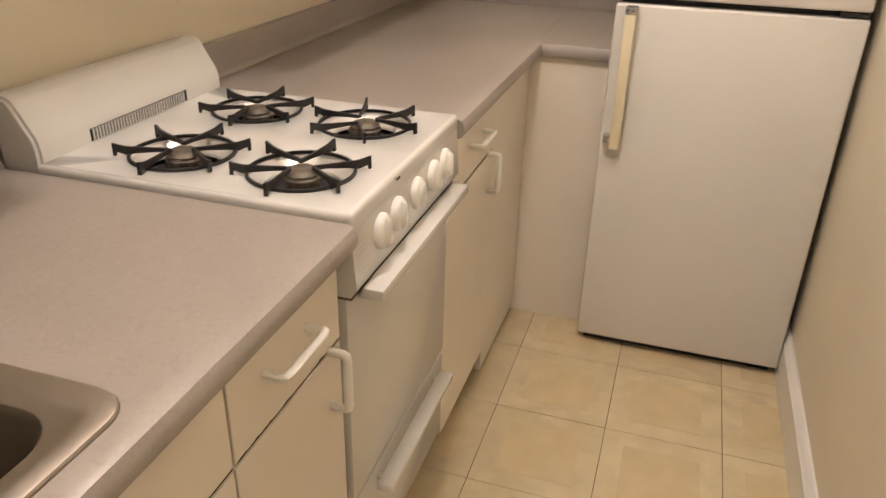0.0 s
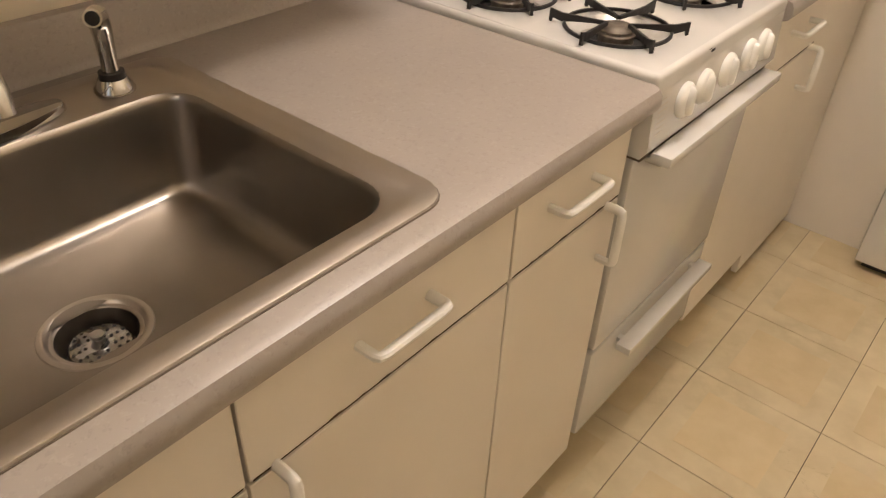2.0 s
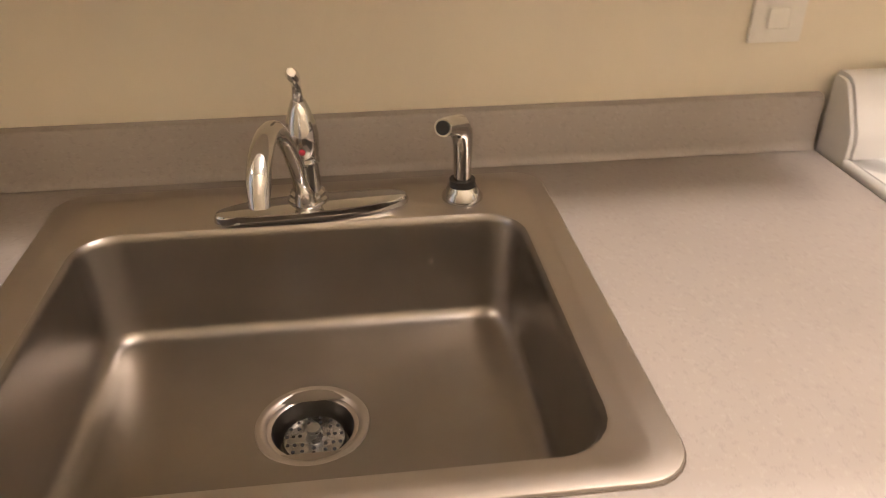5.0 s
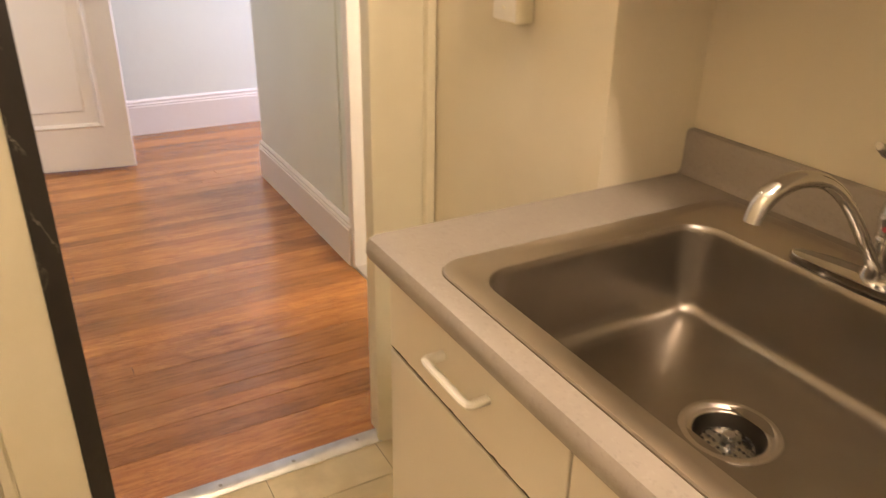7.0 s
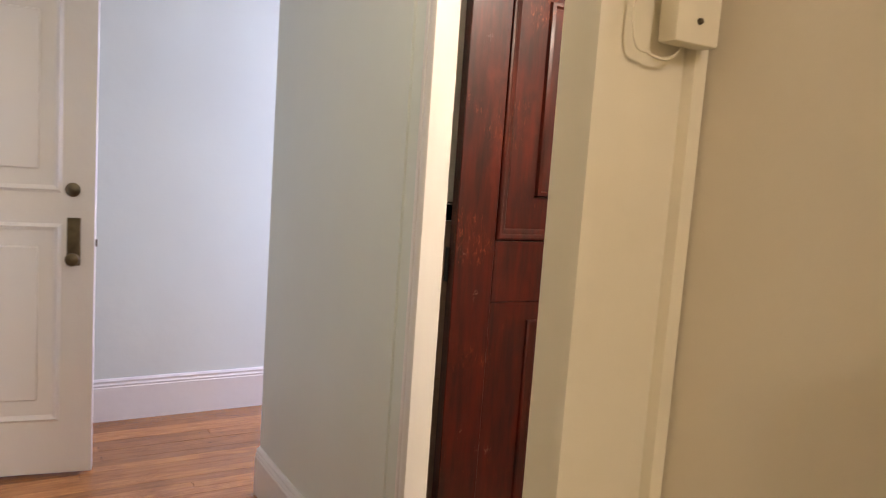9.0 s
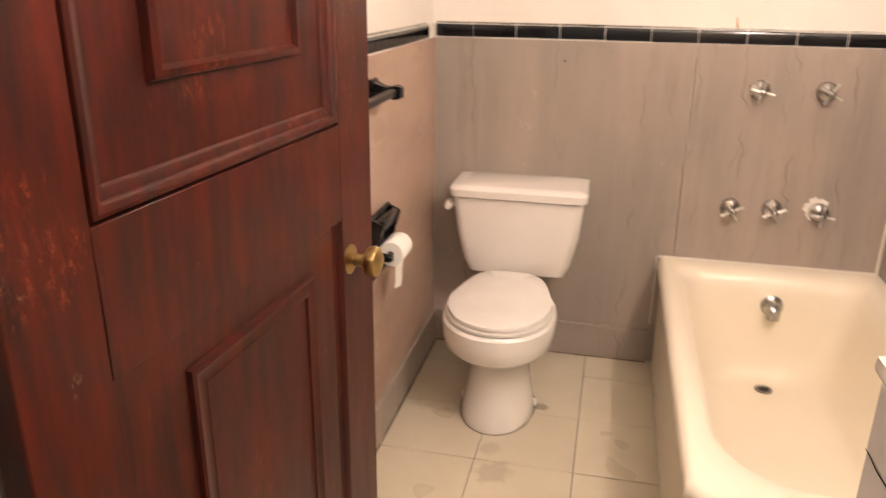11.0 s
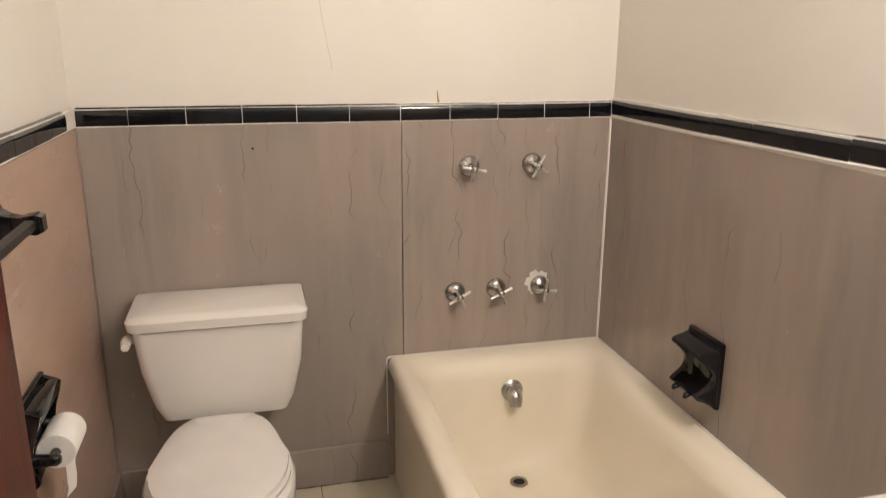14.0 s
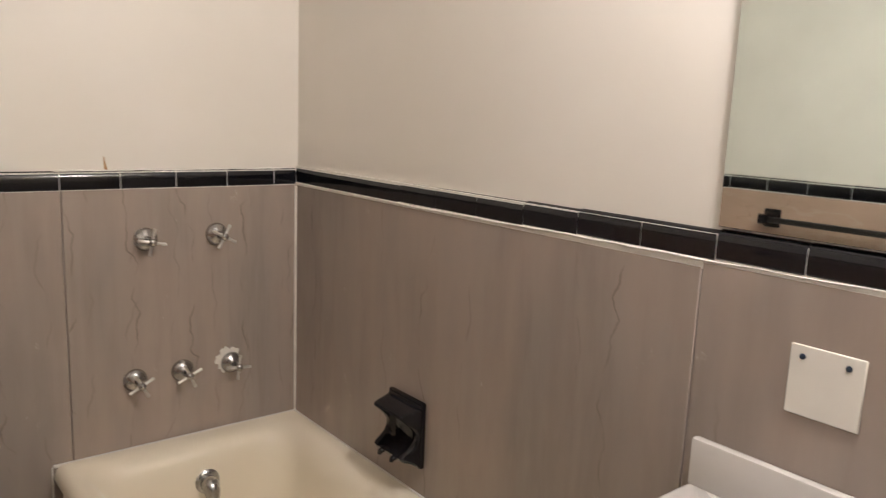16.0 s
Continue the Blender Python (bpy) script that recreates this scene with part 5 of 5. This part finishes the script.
for x0_ in (-1.752, -1.588):
    bm = bmesh.new()
    prism(bm, [(YL + 0.010, 0.760), (YL + 0.046, 0.744), (YL + 0.040, 0.722), (YL + 0.026, 0.690), (YL + 0.020, 0.660), (YL + 0.020, 0.625), (YL + 0.030, 0.600), (YL + 0.010, 0.580)], 0, x0_, x0_ + 0.020)
    bmesh.ops.bevel(bm, geom=list(bm.edges), offset=0.003, segments=2, affect="EDGES")
    part("cheek", bm, M_blackt, tp)
part("hood", boxes(((-1.736, YL + 0.008, 0.722), (-1.584, YL + 0.044, 0.754), 0.006, 2)), M_blackt, tp)
bm = bmesh.new()
tube(bm, [(-1.735, YL + 0.054, 0.648), (-1.575, YL + 0.054, 0.648)], 0.010, 12)
part("spindle", bm, M_black_plastic, tp)
roll = thing("toilet_paper_roll", "white toilet paper roll with a hanging sheet", "paper roll")
bm = bmesh.new()
lathe(bm, (-1.712, YL + 0.054, 0.648), (1, 0, 0), [(0.0, 0.018), (0.0, 0.036), (0.003, 0.038), (0.100, 0.038), (0.103, 0.036), (0.103, 0.018)], 32)
part("roll", bm, M_paper, roll)
bm = bmesh.new()
sheet = [(YL + 0.066, 0.615), (YL + 0.064, 0.595), (YL + 0.062, 0.57), (YL + 0.064, 0.545), (YL + 0.061, 0.520)]
lp = []
for i, (y, z) in enumerate(sheet):
    sk = 0.006 * i
    lp.append([Vector((-1.709 + sk, y, z)), Vector((-1.612 - sk * 0.4, y + 0.003 * math.sin(i), z + 0.004 * i)), Vector((-1.612 - sk * 0.4, y + 0.0015 + 0.003 * math.sin(i), z + 0.004 * i)), Vector((-1.709 + sk, y + 0.0015, z))])
loft(bm, lp, True, True)
part("hanging_sheet", bm, M_paper, roll)

# ---------------------------------------------------------------- vanity, plate, mirror
van = thing("vanity", "grey-white painted bathroom vanity with chipped door edges", "vanity")
VX0, VX1, VY = -0.872, -0.27, -0.620
part("body", boxes(((VX0, VY, 0.08), (VX1, YR - 0.003, 0.795), 0.002, 1)), M_van, van)
part("toe_kick", boxes(((VX0 + 0.01, VY + 0.05, 0.0), (VX1 - 0.01, YR - 0.003, 0.08))), M_van, van)
for a, b in ((VX0 + 0.006, -0.559), (-0.553, VX1 - 0.006)):
    vd = part("door", boxes(((a, VY - 0.012, 0.10), (b, VY - 0.001, 0.6490), 0.002, 1)), M_van, van)
    hx = b - 0.042 if a < -0.8 else a + 0.042
    bm = bmesh.new()
    tube(bm, [(hx, VY - 0.012, 0.588), (hx, VY - 0.030, 0.588)] + bezier((hx, VY - 0.030, 0.588), (hx, VY - 0.042, 0.588), (hx, VY - 0.042, 0.586), (hx, VY - 0.042, 0.572), 4)[1:]
         + bezier((hx, VY - 0.042, 0.508), (hx, VY - 0.042, 0.494), (hx, VY - 0.042, 0.492), (hx, VY - 0.030, 0.492), 4) + [(hx, VY - 0.012, 0.492)], 0.0055, 8)
    part("handle", bm, M_pull, vd, "white plastic D-shaped pull")
part("apron", boxes(((VX0 + 0.002, VY - 0.012, 0.6525), (VX1 - 0.002, VY - 0.001, 0.79), 0.002, 1)), M_van, van)
bm = bmesh.new()
ck = [(VX0 + 0.002 + i * 0.0297, 0.6507 + 0.0016 * math.sin(i * 2.1) + 0.0015 * math.sin(i * 5.3)) for i in range(21)]
tube(bm, [(x_, VY - 0.0122, z_) for x_, z_ in ck], 0.0011, 6)
part("worn_gap", bm, M_dark, van, "dark worn gap under the apron")
vt = thing("washbasin", "white cultured marble washbasin top with a backsplash on the vanity", "washbasin")
bm = bmesh.new()
A = [rrect(VX0 - 0.012, VX1 + 0.012, VY - 0.022, YR - 0.002, 0.006, 0.796), rrect(VX0 - 0.014, VX1 + 0.014, VY - 0.024, YR - 0.002, 0.006, 0.806), rrect(VX0 - 0.012, VX1 + 0.012, VY - 0.022, YR - 0.002, 0.006, 0.822),
     rrect(VX0 - 0.004, VX1 + 0.004, VY - 0.014, YR - 0.004, 0.006, 0.826), rrect(-0.765, -0.375, -0.565, -0.255, 0.14, 0.825), rrect(-0.755, -0.385, -0.555, -0.265, 0.135, 0.815), rrect(-0.70, -0.44, -0.51, -0.31, 0.09, 0.72), rrect(-0.62, -0.52, -0.45, -0.37, 0.04, 0.695)]
loft(bm, A, True, True)
part("top", bm, M_vtop, vt)
part("backsplash", boxes(((VX0 - 0.012, YR - 0.022, 0.824), (VX1 + 0.012, YR - 0.001, 0.912), 0.005, 2)), M_vtop, vt)
bp = thing("blank_plate", "white blank cover plate with two dark screws", "plate")
part("plate", boxes(((-0.738, YR - 0.005, 1.008), (-0.624, YR, 1.121), 0.0015, 1)), M_plate, bp)
for x in (-0.718, -0.648):
    bm = bmesh.new()
    lathe(bm, (x, YR - 0.005, 1.103), (0, -1, 0), [(0, 0.005), (0.002, 0.0045), (0.003, 0.002)], 12)
    part("screw", bm, mat("blue_black_screw", (0.02, 0.03, 0.05), 0.4) if x < -0.7 else bpy.data.materials["blue_black_screw"], bp)
mir = thing("mirror", "frameless wall mirror above the black tile cap", "mirror")
part("glass", boxes(((-0.888, YR + 0.000, 1.284), (-0.270, YR + 0.006, 2.0), 0.001, 1)), M_mirror, mir)
part("backing", boxes(((-0.884, YR + 0.006, 1.288), (-0.274, -0.138, 1.996))), M_dark, mir)
lmp = thing("vanity_lamp", "white frosted wall lamp above the bathroom mirror", "lamp")
part("base", boxes(((-0.70, -0.165, 2.06), (-0.40, -0.138, 2.14), 0.006, 2)), M_trim, lmp)

# ---------------------------------------------------------------- black cap tiles
cap_far = thing("tile_cap_far", "glossy black tile cap along the far bathroom wall", "tile trim", "structure")
cap_right = thing("tile_cap_right", "glossy black tile cap along the tub wall", "tile trim", "structure")
cap_left = thing("tile_cap_left", "glossy black tile cap along the wall behind the door", "tile trim", "structure")
CAPP = [(0.0, 0.004), (0.010, 0.004), (0.0135, 0.008), (0.0145, 0.038), (0.0125, 0.049), (0.007, 0.055), (0.0, 0.057)]


def cap_mesh(axis, length, sign):
    bm = bmesh.new()
    poly = [(sign * a, b) for a, b in CAPP]
    prism(bm, poly, axis, 0.0014, length - 0.0014)
    return finish(bm, "cap_tile", M_blackt)


me_f, me_r, me_l = cap_mesh(1, 0.155, 1), cap_mesh(0, 0.155, -1), cap_mesh(0, 0.155, 1)
random.seed(4)
for k in range(11):
    y = -0.228 - 0.155 * (k + 1)
    if y < YL:
        continue
    o = new("cap_tile", me_f)
    o.parent, o.location = cap_far, (XF - 0.012, y, ZM + 0.0005 + random.uniform(-0.001, 0.001))
me_s = cap_mesh(1, 0.1375, 1)
o = new("cap_tile", me_s)
o.parent, o.location = cap_far, (XF - 0.012, YL + 0.0005, ZM + 0.0005)
o = new("cap_tile", cap_mesh(1, 0.0765, 1))
o.parent, o.location = cap_far, (XF - 0.012, -0.228, ZM + 0.0005)
o = new("cap_tile", cap_mesh(0, 0.106, -1))
o.parent, o.location = cap_right, (-2.388, -0.138, ZM + 0.0065)
for k in range(15):
    x = -2.282 + 0.155 * k
    if x + 0.155 > -0.055:
        continue
    o = new("cap_tile", me_r)
    o.parent, o.location = cap_right, (x, -0.138, ZM + 0.0065 + max(0.0, x + 1.75) * 0.010 + random.uniform(-0.001, 0.001))
    o = new("cap_tile", me_l)
    o.parent, o.location = cap_left, (x, -1.772, ZM + 0.0005 + random.uniform(-0.001, 0.001))
struct("trim_cap_bed", M_caulk, "white grout bed of the black tile cap", ((-2.402, YL, ZM + 0.0040), (XF - 0.0005, YR, ZM + 0.0535)), ((XF, -0.1495, ZM), (-0.057, -0.138, ZM + 0.0640)),
       ((XF, -1.772, ZM + 0.0040), (-0.057, -1.7605, ZM + 0.0535)), cat="grout")

# caulk under the cap, thinning away from the corner
random.seed(5)
bm = bmesh.new()
pts = [(XF + 0.004 + 0.0583 * i, -0.1505, ZM + 0.008 + max(0.0, -0.64 + 0.0583 * i) * 0.010 + random.uniform(-0.0012, 0.0012)) for i in range(40)]
tube(bm, pts, 0.003, 6, radii=[random.uniform(0.0022, 0.0042) * (1.0 if i < 26 else 0.6) for i in range(40)])
whole("trim_cap_caulk", bm, M_caulk, "uneven white caulk line under the black tile cap", "caulk", "structure")

# ragged paint and caulk above the cap, small marks on the walls
random.seed(21)
for nm, p0, p1 in (("far", (-2.398, -0.86), (-2.398, -0.16)), ("right", (-2.38, -0.143), (-0.90, -0.143))):
    bm = bmesh.new()
    n_ = 60
    pts = [(p0[0] + (p1[0] - p0[0]) * i / n_, p0[1] + (p1[1] - p0[1]) * i / n_, ZM + 0.0565 + random.uniform(-0.001, 0.0015)) for i in range(n_ + 1)]
    tube(bm, pts, 0.002, 6, radii=[random.uniform(0.0012, 0.0042) for _ in pts])
    whole("trim_ragged_caulk_" + nm, bm, M_caulk, "ragged white caulk along the top of the black tile cap", "caulk", "structure")
bm = bmesh.new()
y_, z_, pts = -1.103, 1.604, []
while z_ > 1.35:
    pts.append((-2.4015, y_, z_))
    y_ += (0.009 if z_ > 1.56 else 0.0026) + random.uniform(-0.0022, 0.0022)
    z_ -= 0.016
tube(bm, pts, 0.0005, 5)
whole("plaster_crack", bm, mat("crack_shadow", (0.46, 0.41, 0.35), 0.8), "hairline crack in the cream plaster", "crack")
bm = bmesh.new()
tube(bm, [(-2.4015, -0.731, 1.302), (-2.4015, -0.730, 1.290), (-2.4015, -0.728, 1.278), (-2.4015, -0.726, 1.266)], 0.003, 8, radii=[0.0012, 0.0022, 0.003, 0.004])
whole("rust_drip", bm, mat("rust_stain", (0.50, 0.30, 0.14), 0.7), "small rusty drip above the black tile", "stain")
bm = bmesh.new()
lathe(bm, (XF, -1.290, 1.140), (1, 0, 0), [(0, 0.0036), (0.0006, 0.0032), (0.0007, 0.0005)], 12)
whole("screw_hole", bm, M_dark, "small dark screw hole in the marble", "hole")

# ---------------------------------------------------------------- floors, piece by piece
random.seed(11)
fk = struct("floor_kitchen", M_grout_shade, "yellowed square vinyl tile kitchen floor", ((-0.12, -0.64, -0.05), (1.60, 3.26, -0.002)), cat="floor")
T = 0.305
bm = boxes(((0.0008, 0.0008, -0.004), (T - 0.0008, T - 0.0008, 0.0), 0.0008, 1))
me_t = finish(bm, "vinyl_tile", M_vinyl)
me_c = finish(boxes(((0.0008, 0.0, -0.004), (T - 0.0008, 1.677 - 7 * T + 0.612 - 0.0008, 0.0), 0.0008, 1)), "vinyl_tile", M_vinyl)
me_i = finish(boxes(((0.055, 0.055, -0.003), (T - 0.055, T - 0.055, 0.0004))), "tile_inlay", M_vinyl_in)
for i in range(-4, 3):
    for j in range(-8, 5):
        x, y = 0.988 + i * T, 1.677 + j * T
        if x + T < 0 or x > 1.48 or y > 3.14 or y < -0.9:
            continue
        if y < -0.6:
            o = new("vinyl_tile", me_c)
            o.parent, o.location = fk, (x, -0.612, 0)
            continue
        o = new("vinyl_tile", me_t)
        o.parent, o.location = fk, (x, y, random.uniform(-0.0003, 0.0003))
        q = new("tile_inlay", me_i)
        q.parent, q.location = fk, (x, y, 0.0003)
fb = struct("floor_bathroom", M_grout_shade, "cream square tile bathroom floor with stains", ((-2.52, -1.9, -0.05), (-0.055, -0.14, -0.003)), cat="floor")
me_b = finish(boxes(((0.0012, 0.0012, -0.008), (T - 0.0012, T - 0.0012, 0.0), 0.0012, 1)), "floor_tile", M_btile)
for i in range(-3, 6):
    for j in range(-3, 4):
        x, y = -1.596 + i * T, -1.134 + j * T
        if x + T < -2.41 or x > -0.075 or y > -0.14 or y + T < -1.78:
            continue
        o = new("floor_tile", me_b)
        o.parent, o.location = fb, (x, y, random.uniform(-0.0006, 0.0006))
fh = struct("floor_hall", M_dark, "varnished orange-brown oak strip floor in the hall", ((-2.6, -3.96, -0.05), (1.55, -0.64, -0.006)), cat="floor")
PW = 0.0572
me_p = {}


def plank_mesh(cm):
    """One oak strip, its length in centimetres."""
    if cm not in me_p:
        L = cm / 100
        me_p[cm] = finish(boxes(((0.0005, 0.0004, -0.008), (L - 0.0005, PW - 0.0004, 0.0), 0.0007, 1)), "plank", M_plank)
    return me_p[cm]


for j in range(56):
    y = -0.642 - PW * (j + 1)
    a, end = (36, 101) if y > -0.66 else (0, 142) if y > -2.80 else (-248, 142)
    first = random.randrange(9, 22) * 10
    while a < end:
        L = min(first, end - a)
        o = new("plank", plank_mesh(L))
        o.parent, o.location = fh, (a / 100, y, random.uniform(-0.0004, 0.0004))
        a += L
        first = random.randrange(12, 24) * 10
